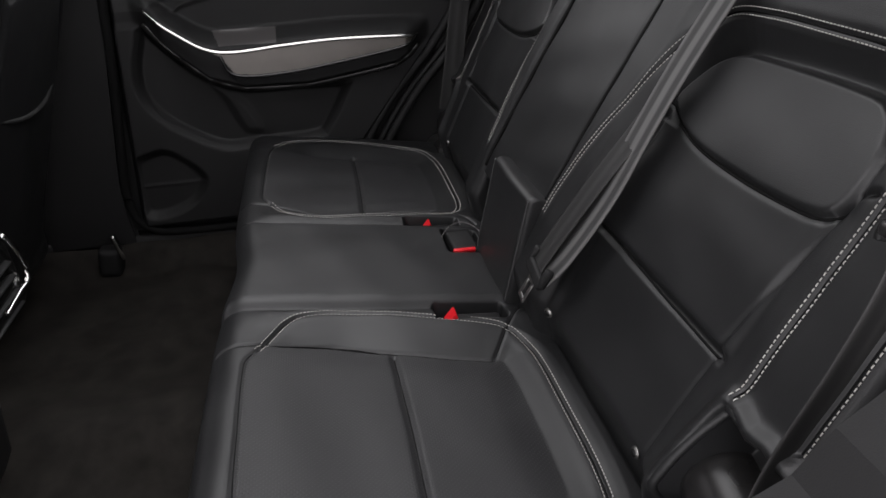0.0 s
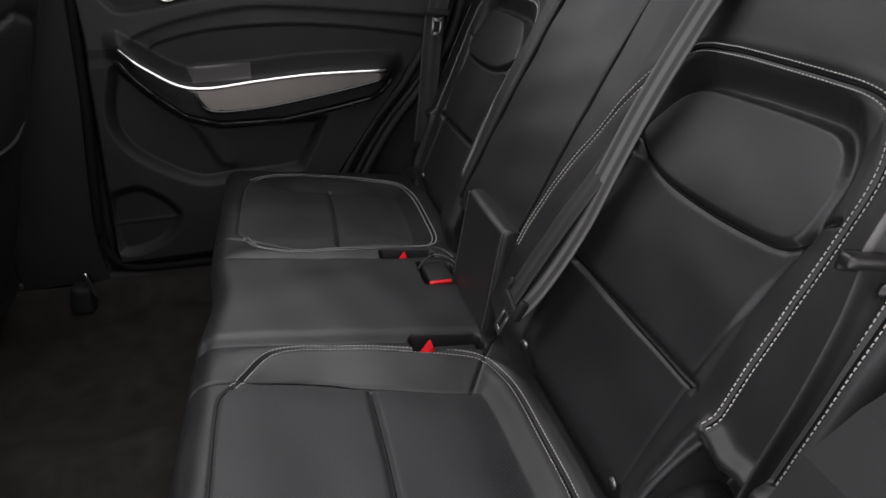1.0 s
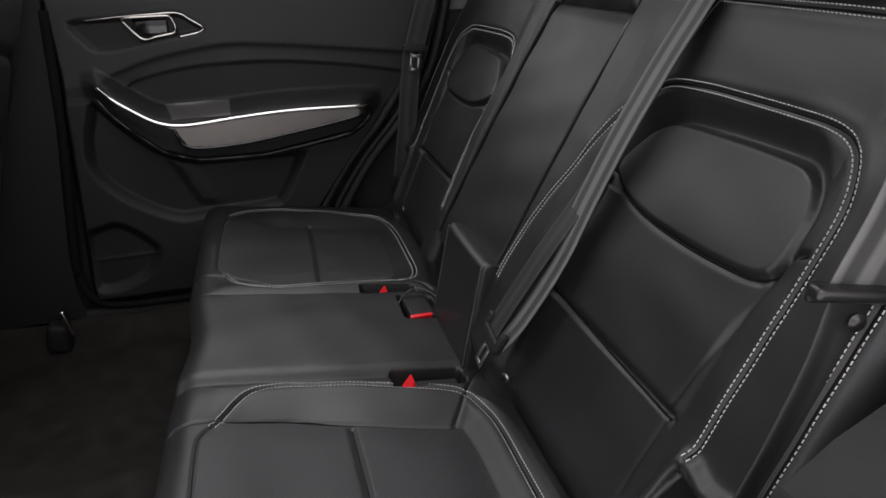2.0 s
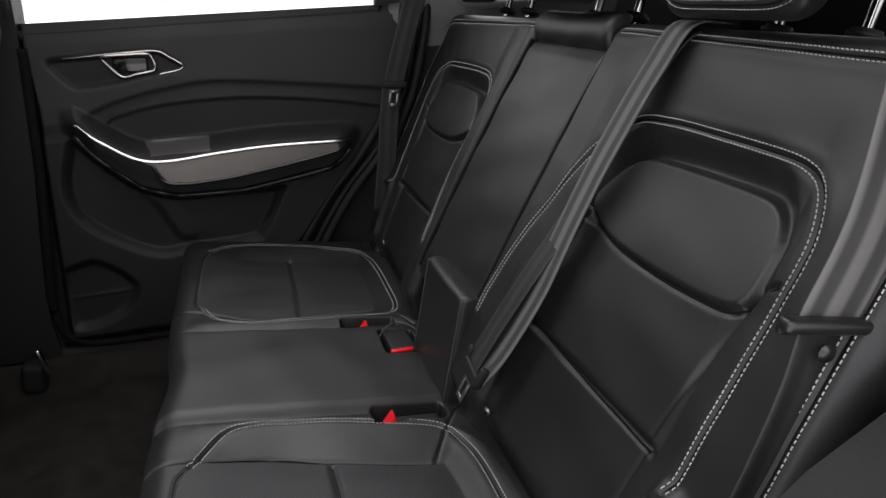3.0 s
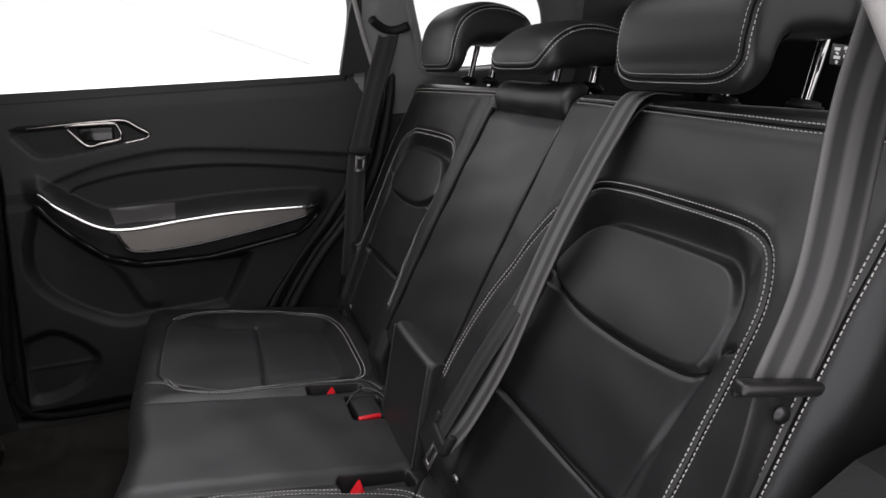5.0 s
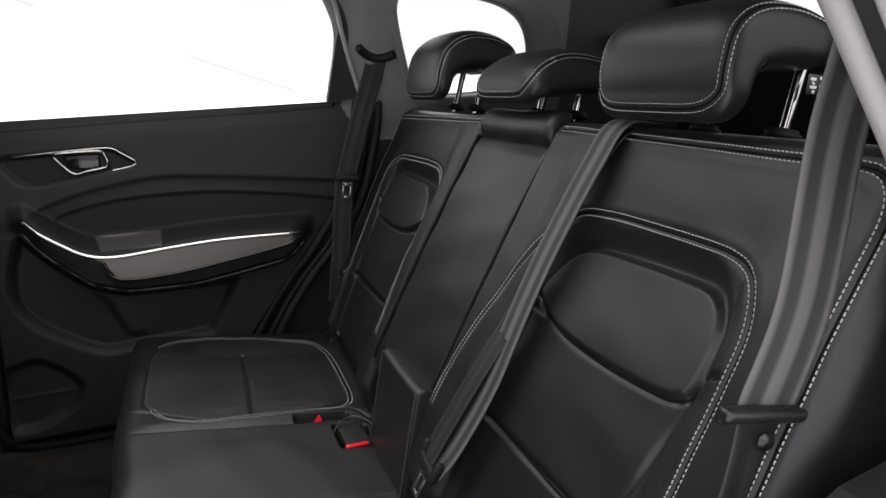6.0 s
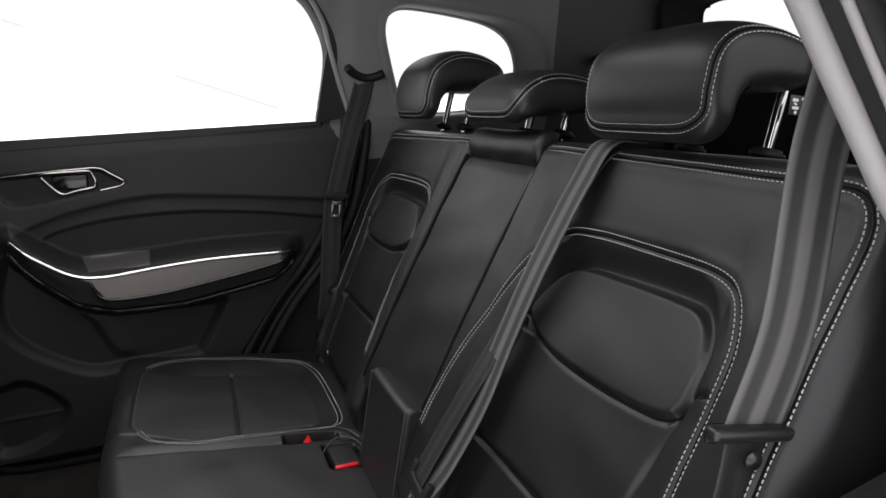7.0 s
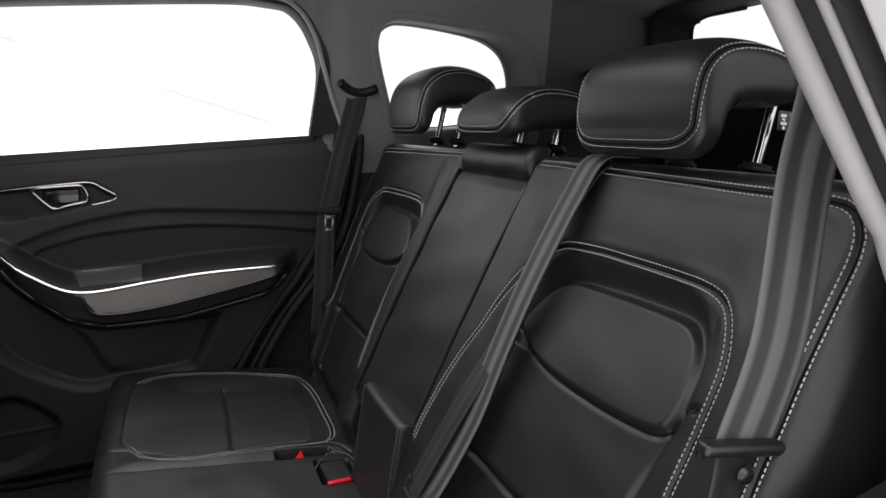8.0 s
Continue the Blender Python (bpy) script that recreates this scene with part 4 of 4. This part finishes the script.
def far_belt():
    ob = thing("seat_belt", (0.08, 0.64, 0.66), "dark seat belt hanging on the far pillar", "seat belt", "rear seat belts")
    keys = [(0.174, 0.634, 1.006), (0.163, 0.638, 0.965), (0.125, 0.642, 0.86), (0.085, 0.645, 0.74), (0.078, 0.645, 0.715)]
    pts = spline(keys, 0.008)
    strap("webbing", pts, (1, 0, -0.3), 0.048, SHADED_WEB, ob)
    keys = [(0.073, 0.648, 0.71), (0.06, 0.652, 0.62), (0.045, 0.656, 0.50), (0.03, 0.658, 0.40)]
    strap("lower_webbing", spline(keys, 0.01), (1, 0, -0.15), 0.048, SHADED_WEB, ob)
    # pillar guide: a saddle-shaped plastic loop
    arc = [(0.167 + 0.043 * math.sin(t), 0.628 + 0.008 * math.cos(t * 2), 0.986 - 0.20 * 0.043 * math.sin(t) + 0.016 * (math.sin(t) ** 2)) for t in np.linspace(-math.pi / 2, math.pi / 2, 15)]
    tube(arc, 0.0105, PLASTIC, "belt_guide", ob, "black saddle-shaped belt guide", 10, False, 1.0)
    part("latch_grip", box((0.060, 0.014, 0.016), pose(0.077, 0.640, 0.710, 0, 6, 0), 0.005, 3), PLASTIC, ob)
    for dx, dz, sx, sz in ((-0.009, -0.027, 0.006, 0.038), (0.009, -0.027, 0.006, 0.038), (0, -0.044, 0.024, 0.008), (0, -0.013, 0.024, 0.008)):
        part("latch_blade", box((sx, 0.003, sz), pose(0.077, 0.638, 0.706, 0, 8, 0) @ pose(dx, 0, dz), 0.0008, 1), STEEL, ob, "dull steel latch blade")


far_belt()


# ---- buckles in the cushion's wells ----
def buckle(y, x, z, turn, group="belt buckles"):
    ob = thing("belt_buckle", (x, y, z), "black belt buckle with a red release button sunk in the cushion", "belt buckle", group)
    m = pose(x, y, z, 0, 0, turn)
    part("body", box((0.075, 0.032, 0.022), m @ pose(0.022, 0, -0.022, 0, 6, 0), 0.006, 3), PLASTIC, ob)
    bm = bmesh.new()
    vs = [(-0.026, -0.013, -0.012), (-0.010, -0.013, 0.007), (-0.005, -0.013, -0.006), (-0.026, 0.013, -0.012), (-0.010, 0.010, 0.010), (-0.005, 0.013, -0.006)]
    vv = [bm.verts.new(v) for v in vs]
    for f in ((0, 2, 1), (3, 4, 5), (0, 1, 4, 3), (1, 2, 5, 4), (2, 0, 3, 5)):
        bm.faces.new([vv[k] for k in f])
    bmesh.ops.recalc_face_normals(bm, faces=bm.faces)
    bmesh.ops.bevel(bm, geom=bm.edges[:], offset=0.0018, segments=2, affect="EDGES")
    bmesh.ops.transform(bm, matrix=m, verts=bm.verts)
    part("release_button", bm, RED, ob, "bright red release button", False)


buckle(-0.170, -0.112, 0.331, 0)
buckle(0.142, -0.098, 0.335, 0)
bk = thing("belt_buckle", (-0.05, 0.07, 0.32), "black middle buckle with a red strip sunk in the cushion", "belt buckle", "belt buckles")
part("body", box((0.046, 0.075, 0.026), pose(-0.062, 0.066, 0.320, 4, 4, 4), 0.006, 3), PLASTIC, bk)
part("release_button", box((0.040, 0.007, 0.012), pose(-0.066, 0.027, 0.331, 25, 4, 6), 0.0022, 2), RED, bk, "bright red release strip")
tube(spline([(-0.096, 0.078, 0.338), (-0.078, 0.098, 0.347), (-0.055, 0.104, 0.350), (-0.036, 0.088, 0.347), (-0.026, 0.072, 0.340)], 0.004), 0.0010, GREY_PLASTIC, "wire_loop", bk, "thin grey loop", 6)

# ---- far door ----
CHROME_LINE = spline([(-0.638, 0.676), (-0.579, 0.629), (-0.520, 0.591), (-0.458, 0.580), (-0.347, 0.587), (-0.219, 0.592), (-0.046, 0.587)], 0.006)
BAND_LOW = [(-0.638, 0.668), (-0.55, 0.60), (-0.490, 0.573), (-0.462, 0.529), (-0.356, 0.525), (-0.225, 0.540), (-0.075, 0.564), (-0.040, 0.584)]
UNDER = [(-0.650, 0.655), (-0.588, 0.587), (-0.522, 0.526), (-0.447, 0.500), (-0.296, 0.497), (-0.091, 0.528), (-0.03, 0.57)]
CURVE_A = spline([(-0.640, 0.675), (-0.610, 0.694), (-0.511, 0.725), (-0.362, 0.745), (-0.237, 0.737), (-0.08, 0.718), (0.06, 0.699)], 0.008)
CURVE_B = spline([(-0.575, 0.668), (-0.554, 0.681), (-0.443, 0.700), (-0.267, 0.701), (-0.1, 0.682), (0.05, 0.654)], 0.008)
POCKET = spline([(-0.655, 0.640), (-0.675, 0.60), (-0.690, 0.55), (-0.690, 0.49), (-0.66, 0.435), (-0.60, 0.385), (-0.523, 0.345), (-0.45, 0.345), (-0.30, 0.35), (-0.265, 0.37),
                 (-0.208, 0.468), (-0.215, 0.480), (-0.32, 0.484), (-0.452, 0.487), (-0.529, 0.514), (-0.597, 0.575)], 0.014, True)
GRIP = spline([(-0.53, 0.495), (-0.51, 0.460), (-0.485, 0.40), (-0.465, 0.37), (-0.425, 0.372), (-0.43, 0.41), (-0.47, 0.47)], 0.014, True)
SPEAKER = spline([(-0.742, 0.325), (-0.70, 0.352), (-0.65, 0.352), (-0.585, 0.295), (-0.578, 0.255), (-0.62, 0.205), (-0.70, 0.178), (-0.748, 0.20)], 0.014, True)
BEZEL = spline([(-0.672, 0.811), (-0.60, 0.8155), (-0.50, 0.819), (-0.445, 0.818), (-0.42, 0.803), (-0.394, 0.783), (-0.405, 0.774), (-0.47, 0.764), (-0.55, 0.752), (-0.623, 0.748), (-0.65, 0.77)], 0.014, True)


def door_d(x, z):
    """How far the door trim stands out into the cabin."""
    zc = np.interp(x, CHROME_LINE[:, 0], CHROME_LINE[:, 1])
    zl = np.interp(x, [p[0] for p in BAND_LOW], [p[1] for p in BAND_LOW])
    zu = np.interp(x, [p[0] for p in UNDER], [p[1] for p in UNDER])
    ends = sstep(-0.675, -0.60, x) * sstep(0.0, -0.07, x)
    arm = 0.058 * ends
    d = 0.014 - 0.006 * sstep(0.84, 0.885, z) + 0.0 * x
    za = np.interp(x, CURVE_A[:, 0], CURVE_A[:, 1])
    zb = np.interp(x, CURVE_B[:, 0], CURVE_B[:, 1])
    on = sstep(-0.66, -0.60, x)
    d = d - on * 0.0045 * sstep(za + 0.006, za - 0.010, z) + on * 0.0045 * sstep(za - 0.010, za - 0.036, z)
    d = d - on * 0.003 * sstep(zb + 0.004, zb - 0.007, z)
    d = d + 0.0015 * bell(z - zb - 0.004, 0.005) * on
    top = sstep(zc + 0.042, zc + 0.004, z)
    face = np.where(z > zl, 1.0, 1.0 - 0.12 * sstep(zl, zu, z))
    under = sstep(zu - 0.020, zu + 0.004, z)
    d = d + arm * top * face * under
    # raised switch housing behind the chrome line
    q = np.maximum(np.abs(x + 0.425) - 0.058, 0) ** 2 + np.maximum(np.abs(z - 0.606) - 0.012, 0) ** 2
    d = d + 0.002 * sstep(0.012, 0.004, np.sqrt(q))
    low = sstep(zu, zu - 0.02, z)
    d = d + 0.010 * low
    p = sdist(x, z, POCKET)
    d = d - 0.024 * sstep(0.004, -0.018, p) - 0.003 * bell(p, 0.005)
    g = sdist(x, z, GRIP)
    d = d + 0.006 * sstep(0.004, -0.020, g)
    s = sdist(x, z, SPEAKER)
    d = d - 0.018 * sstep(0.004, -0.022, s) + 0.0015 * bell(z - 0.262, 0.004) * sstep(0.0, -0.01, s)
    b = sdist(x, z, BEZEL)
    d = d - 0.010 * sstep(0.002, -0.010, b)
    d = d - 0.012 * bell(b, 0.003) * 0.25
    # edges of the door roll back
    e = np.minimum.reduce([x + 0.757 + 0.06 * sstep(0.2, 0.75, 0 * x) + (-0.037) * np.clip((z - 0.2) / 0.5, 0, 1), 0.125 - x + 0 * z, z - 0.148])
    rear = -0.165 + (z - 0.35) * 0.79
    e = np.minimum(e, np.where(z < 0.585, (rear + 0.01 - x) * 0.78, 1.0))
    return d - 0.05 * sstep(0.016, -0.004, e)


def far_door():
    ob = thing("door_1", (-0.35, 0.72, 0.13), "black closed far rear door with chrome trim strip", "car door", "", "structure")
    xs = np.arange(-0.79, 0.155, 0.0028)
    zs = np.arange(0.115, 0.893, 0.0028)
    X, Z = np.meshgrid(xs, zs, indexing="ij")
    D = door_d(X, Z)
    P = np.stack([X, 0.712 - D, Z], 2)
    cx, cz = mid(X), mid(Z)
    zc = np.interp(cx, CHROME_LINE[:, 0], CHROME_LINE[:, 1])
    zl = np.interp(cx, [p[0] for p in BAND_LOW], [p[1] for p in BAND_LOW])
    zb = np.interp(cx, CURVE_B[:, 0], CURVE_B[:, 1])
    za = np.interp(cx, CURVE_A[:, 0], CURVE_A[:, 1])
    reg = np.where(cz > za, 0, np.where(cz > zb, 1, np.where(cz > zc, 2, 4)))
    reg = np.where((cz <= zc) & (cz > zl) & (cx > -0.505) & (cx < -0.035), 3, reg)
    reg = np.where((cx < -0.655) & (cz < 0.67), 4, reg)
    reg = np.where(sdist(cx, cz, SPEAKER) < 0, 5, reg)
    reg = np.where(sdist(cx, cz, POCKET) < 0, 6, reg)
    reg = np.where(sdist(cx, cz, GRIP) < 0, 7, reg)
    reg = np.where(sdist(cx, cz, BEZEL) < 0, 8, reg)
    reg = np.where((cx > -0.492 - 0.6 * (cz - 0.60)) & (cx < -0.362) & (np.abs(cz - 0.607) < 0.014) & (cz > zc + 0.004), 9, reg)
    reg = np.where(((reg == 1) | (reg == 2)) & (cz < zc + 0.042) & (cx < -0.02), 10, reg)
    sheet(P, reg, {0: ("upper_trim", SOFT_PLASTIC, "soft black upper trim"), 10: ("armrest_top", PLASTIC, "black plastic top of the armrest"), 1: ("waist_panel", DOOR_LEATHER, "padded waist panel"), 2: ("armrest_panel", DOOR_LEATHER, "padded panel above the armrest"),
                   3: ("trim_strip", GUNMETAL, "brushed dark metal strip"), 4: ("lower_trim", PLASTIC, "hard black lower trim"), 5: ("speaker_pocket", PLASTIC, ""),
                   6: ("door_pocket", PLASTIC, ""), 7: ("pocket_grip", PLASTIC, ""), 8: ("handle_recess", PLASTIC, ""), 9: ("switch_plate", GREY_PLASTIC, "grey switch plate")}, ob, False)

    def on(line, lift, r, name, mat, label, closed=False, flat=1.0):
        a = np.array(line)
        y = 0.712 - door_d(a[:, 0], a[:, 1]) - lift
        tube(np.stack([a[:, 0], y, a[:, 1]], 1), r, mat, name, ob, label, 8, closed, flat)

    on(CHROME_LINE, 0.001, 0.0046, "chrome_strip", CHROME, "bright chrome strip")
    on(spline([(-0.640, 0.813), (-0.60, 0.8155), (-0.50, 0.819), (-0.445, 0.818), (-0.42, 0.803), (-0.394, 0.783), (-0.405, 0.774), (-0.45, 0.767)], 0.006), 0.001, 0.0026, "handle_bezel", DARK_CHROME, "thin chrome bezel round the handle")
    on(spline([p for p in BAND_LOW if p[0] > -0.53], 0.006), -0.001, 0.004, "strip_edge", GLOSS, "glossy black edge of the metal strip")
    loop = spline([(-0.560, 0.808), (-0.553, 0.814), (-0.50, 0.8145), (-0.465, 0.813), (-0.457, 0.805), (-0.452, 0.783), (-0.460, 0.776), (-0.50, 0.770), (-0.520, 0.766), (-0.535, 0.775)], 0.005, True)
    on(loop, 0.007, 0.0036, "door_handle", DARK_CHROME, "chrome loop door handle", True)
    part("handle_cup", box((0.075, 0.012, 0.034), pose(-0.505, 0.708, 0.791, 0, 3, 0), 0.005), GLOSS, ob, "dark cup behind the handle")
    on(spline([(-0.645, 0.648), (-0.59, 0.582), (-0.524, 0.520), (-0.447, 0.492), (-0.296, 0.489), (-0.091, 0.520), (-0.035, 0.56)], 0.008), 0.0, 0.008, "armrest_edge", SATIN, "satin black edge below the armrest")
    # short bright strip at the rear edge of the door
    tube([(x, 0.700, z) for x, z in ((-0.020, 0.530), (-0.008, 0.545), (0.004, 0.562), (0.012, 0.575))], 0.0035, CHROME, "edge_clip", ob, "short bright clip", 8)
    m = box((0.72, 0.05, 0.70), pose(-0.38, 0.785, 0.50), 0.01)
    part("door_shell", m, BODY, ob, "white painted outer door shell")


far_door()
# body flange behind the door: painted step with rubber seals over the wheel arch
arch = thing("wheel_arch_trim", (0.0, 0.70, 0.3), "dark rubber seals over the far wheel arch", "seal", "", "structure")
for k, (dx, r, mat) in enumerate(((0.006, 0.011, PLASTIC), (0.040, 0.007, RUBBER), (0.062, 0.012, PLASTIC))):
    tube(spline([(-0.215 + dx, 0.705, 0.26), (-0.165 + dx, 0.704, 0.35), (-0.095 + dx, 0.702, 0.45), (-0.005 + dx, 0.698, 0.552), (0.06 + dx, 0.69, 0.66), (0.10 + dx, 0.68, 0.80), (0.115 + dx, 0.67, 0.90)], 0.01),
         r, PLASTIC, "door_seal", arch, "", 8)

tube(spline([(-0.712, 0.700, 0.84), (-0.724, 0.700, 0.70), (-0.737, 0.700, 0.55), (-0.757, 0.700, 0.40), (-0.775, 0.700, 0.26), (-0.768, 0.700, 0.19), (-0.738, 0.700, 0.152), (-0.68, 0.702, 0.137), (-0.55, 0.704, 0.133), (-0.30, 0.704, 0.133)], 0.01),
     0.011, SHADE_SEAL_BLACK, "door_seal", arch, "black rubber seal round the door", 8)

# far B-pillar and its belt anchor cover
rear_edge = [(-0.775, 0.07), (-0.788, 0.20), (-0.786, 0.28), (-0.772, 0.39), (-0.745, 0.585), (-0.728, 0.705), (-0.714, 0.88), (-0.700, 1.20)]
vs = [(x, y, z) for y in (0.70, 0.78) for x, z in rear_edge] + [(x - 0.20, y, z) for y in (0.70, 0.78) for x, z in rear_edge]
m = len(rear_edge)
fs = [(q[0] + k, q[0] + k + 1, q[1] + k + 1, q[1] + k) for k in range(m - 1) for q in ((2 * m, 0), (0, m), (m, 3 * m), (3 * m, 2 * m))] + [(0, 2 * m, 3 * m, m), (m - 1, 2 * m - 1, 4 * m - 1, 3 * m - 1)]
tagged(raw("pillar_far", vs, fs, PLASTIC, None, "", False), "black plastic centre pillar by the far door", "pillar", "", "structure")
anchor = thing("anchor_cover", (-0.845, 0.70, 0.06), "black belt anchor cover with a bright metal edge", "cover")
part("cover", box((0.055, 0.05, 0.075), pose(-0.835, 0.648, 0.100, 0, 8, 0), 0.018, 4), PLASTIC, anchor)
part("metal_edge", box((0.012, 0.016, 0.066), pose(-0.800, 0.612, 0.150, 0, -14, 0), 0.004, 2), CHROME, anchor, "bright metal edge")

# ---- front seat backs, console ----
def front_seat(y):
    ob = thing("front_seat", (-1.05, y, 0.08), "black leather front seat seen from behind", "car seat", "front seats")
    yy = np.linspace(-0.36, 0.36, 100)
    ss = np.linspace(-0.05, 0.86, 118)
    Yv, S = np.meshgrid(yy, ss, indexing="ij")
    y1, d1 = wrap(np.abs(Yv), 0.235, 0.06)
    s1, d2 = wrap(S, 0.72, 0.06)
    bulge = 0.02 * np.cos(Yv / 0.25 * math.pi / 2) - 0.012 * bell(dist(np.abs(Yv), S, [(0.17, 0.05), (0.19, 0.35), (0.15, 0.55), (0.0, 0.58)]), 0.01)
    X = -0.94 + 0.33 * s1 + bulge * 0.9 - np.minimum(d1, 0.12) - d2 * 0.8
    P = np.stack([X, y + np.sign(Yv) * y1, 0.25 + s1 * 0.93], 2)
    sheet(P, np.zeros((99, 117), int), {0: ("seat_back", LEATHER, "")}, ob, False)
    part("seat_base", box((0.50, 0.48, 0.20), pose(-1.20, y, 0.24), 0.05, 4), LEATHER, ob)
    part("seat_rail", box((0.45, 0.05, 0.06), pose(-1.27, y + 0.17, 0.085), 0.01), PLASTIC, ob)
    part("seat_rail", box((0.45, 0.05, 0.06), pose(-1.27, y - 0.17, 0.085), 0.01), PLASTIC, ob)
    tube(spline([(-0.862, y - 0.236, 0.612), (-0.828, y - 0.18, 0.577), (-0.816, y - 0.09, 0.552), (-0.812, y, 0.545), (-0.816, y + 0.09, 0.552), (-0.828, y + 0.18, 0.577), (-0.862, y + 0.236, 0.612)], 0.01),
         0.0045, SOFT_PLASTIC, "pocket_edge", ob, "rolled edge of the seat pocket", 8)
    rim = spline([(y - 0.09, 0.700), (y + 0.02, 0.712), (y + 0.15, 0.727)], 0.006)
    stitches("stitching", rim, 0.0, lambda u, v: (np.stack([-0.770 + 0.0 * u, u, v], 1), np.tile([1.0, 0.0, 0.0], (len(u), 1))), ob, label="white stitching")


front_seat(0.40)
front_seat(-0.44)

console = thing("centre_console", (-1.0, 0, 0.06), "black centre console with a chrome-edged rear air vent", "console")
part("body", box((0.55, 0.17, 0.36), pose(-1.10, -0.105, 0.28, 0, 6, 0), 0.03, 4), PLASTIC, console)
vent = part("air_vent", box((0.05, 0.16, 0.12), pose(-0.778, -0.088, 0.420, 0, -4, 0), 0.012, 3), GLOSS, console, "glossy black rear air vent")
for k in range(4):
    part("vent_slat", box((0.012, 0.13, 0.004), pose(-0.752, -0.10, 0.37 + k * 0.022, 0, 20, 0), 0.001, 1), PLASTIC, vent)
tube(spline([(-0.745, -0.042, 0.480), (-0.745, -0.026, 0.463), (-0.745, -0.004, 0.420), (-0.745, -0.008, 0.392), (-0.748, -0.045, 0.386), (-0.750, -0.090, 0.380)], 0.006), 0.0042, CHROME, "chrome_edge", vent, "bright chrome edge", 8)

# ---- near door opening: rear pillar with its seal ----
npil = thing("door_opening_near", (0.15, -0.72, 0.1), "grey seal and pillar of the open near door", "door opening", "", "structure")
edge = spline([(x, z) for x, z in zip(OPEN_X, OPEN_Z)], 0.01)
tube([(x - 0.006, -0.757, z) for x, z in edge], 0.0078, RUBBER, "door_seal", npil, "pale grey rubber door seal", 10, up=(0, 1, 0))
n = len(edge)


def jamb_strip(rows, name, mat, label):
    vs = [(x + dx, y, z) for y, dx in rows for x, z in edge]
    raw(name, vs, [(r * n + k, (r + 1) * n + k, (r + 1) * n + k + 1, r * n + k + 1) for r in range(len(rows) - 1) for k in range(n - 1)], mat, npil, label)


jamb_strip(((-0.757, 0.0), (-0.764, 0.018), (-0.774, 0.016), (-0.777, 0.004)), "door_jamb", PLASTIC, "black door jamb of the open door")
tube([(x + 0.002, -0.778, z) for x, z in edge], 0.0032, RUBBER, "outer_seal", npil, "thin grey outer door seal", 8, up=(0, 1, 0))
jamb_strip(((-0.779, 0.006), (-0.786, 0.012), (-0.793, 0.010)), "jamb_channel", PLASTIC, "black channel beside the outer seal")
jamb_strip(((-0.793, 0.010), (-0.800, 0.004), (-0.845, 0.012)), "jamb_paint", BODY, "white painted edge of the door opening")


arch_top = [(-0.06, 0.50), (0.0, 0.535), (0.025, 0.57), (0.06, 0.60), (0.13, 0.64), (0.22, 0.66)]
vs = []
for y in (-0.742, -0.80):
    vs += [(x, y, z) for x, z in arch_top] + [(x, y, 0.10) for x, z in arch_top]
m = len(arch_top)
fs = [(k, k + 1, m + k + 1, m + k) for k in range(m - 1)] + [(2 * m + k, 3 * m + k, 3 * m + k + 1, 2 * m + k + 1) for k in range(m - 1)]
fs += [(k, 2 * m + k, 2 * m + k + 1, k + 1) for k in range(m - 1)] + [(0, m, 3 * m, 2 * m), (m - 1, 3 * m - 1, 4 * m - 1, 2 * m - 1)]
raw("arch_trim", vs, fs, PLASTIC, npil, "black plastic wheel arch trim", False)


hook = thing("luggage_hook", (0.80, 0.60, 1.0), "small black hook on the far rear pillar", "hook")
tube(spline([(0.80, 0.612, 1.012), (0.80, 0.585, 1.006), (0.815, 0.565, 0.996), (0.85, 0.560, 0.992), (0.88, 0.575, 0.998)], 0.006), 0.009, PLASTIC, "hook_bar", hook, "", 8)
part("hook_plate", box((0.03, 0.010, 0.022), pose(0.80, 0.612, 1.004), 0.004), PLASTIC, hook)


# ---- paper tags under the headrests, printed too small to read ----
def tag(x, y, z):
    ob = thing("headrest_tag", (x, y, z), "small black tag with white print hanging under the headrest", "tag", "headrest tags")
    part("plate", box((0.026, 0.0015, 0.020), pose(x, y, z, 0, 8, 0), 0.0005, 1), TAG, ob)
    for k in range(2):
        for j, (w, h, dz) in enumerate(((0.007, 0.003, 0.006), (0.004, 0.002, 0.002), (0.008, 0.003, -0.002), (0.003, 0.003, -0.0065))):
            part("print_bar", box((w, 0.0006, h), pose(x - 0.006 + k * 0.012, y - 0.0012, z + dz, 0, 8 + 25 * (j % 2), 0), 0, 1), TAG_PRINT, ob, "white print", False)


tag(0.338, -0.500, 0.903)
tag(0.325, -0.125, 0.893)
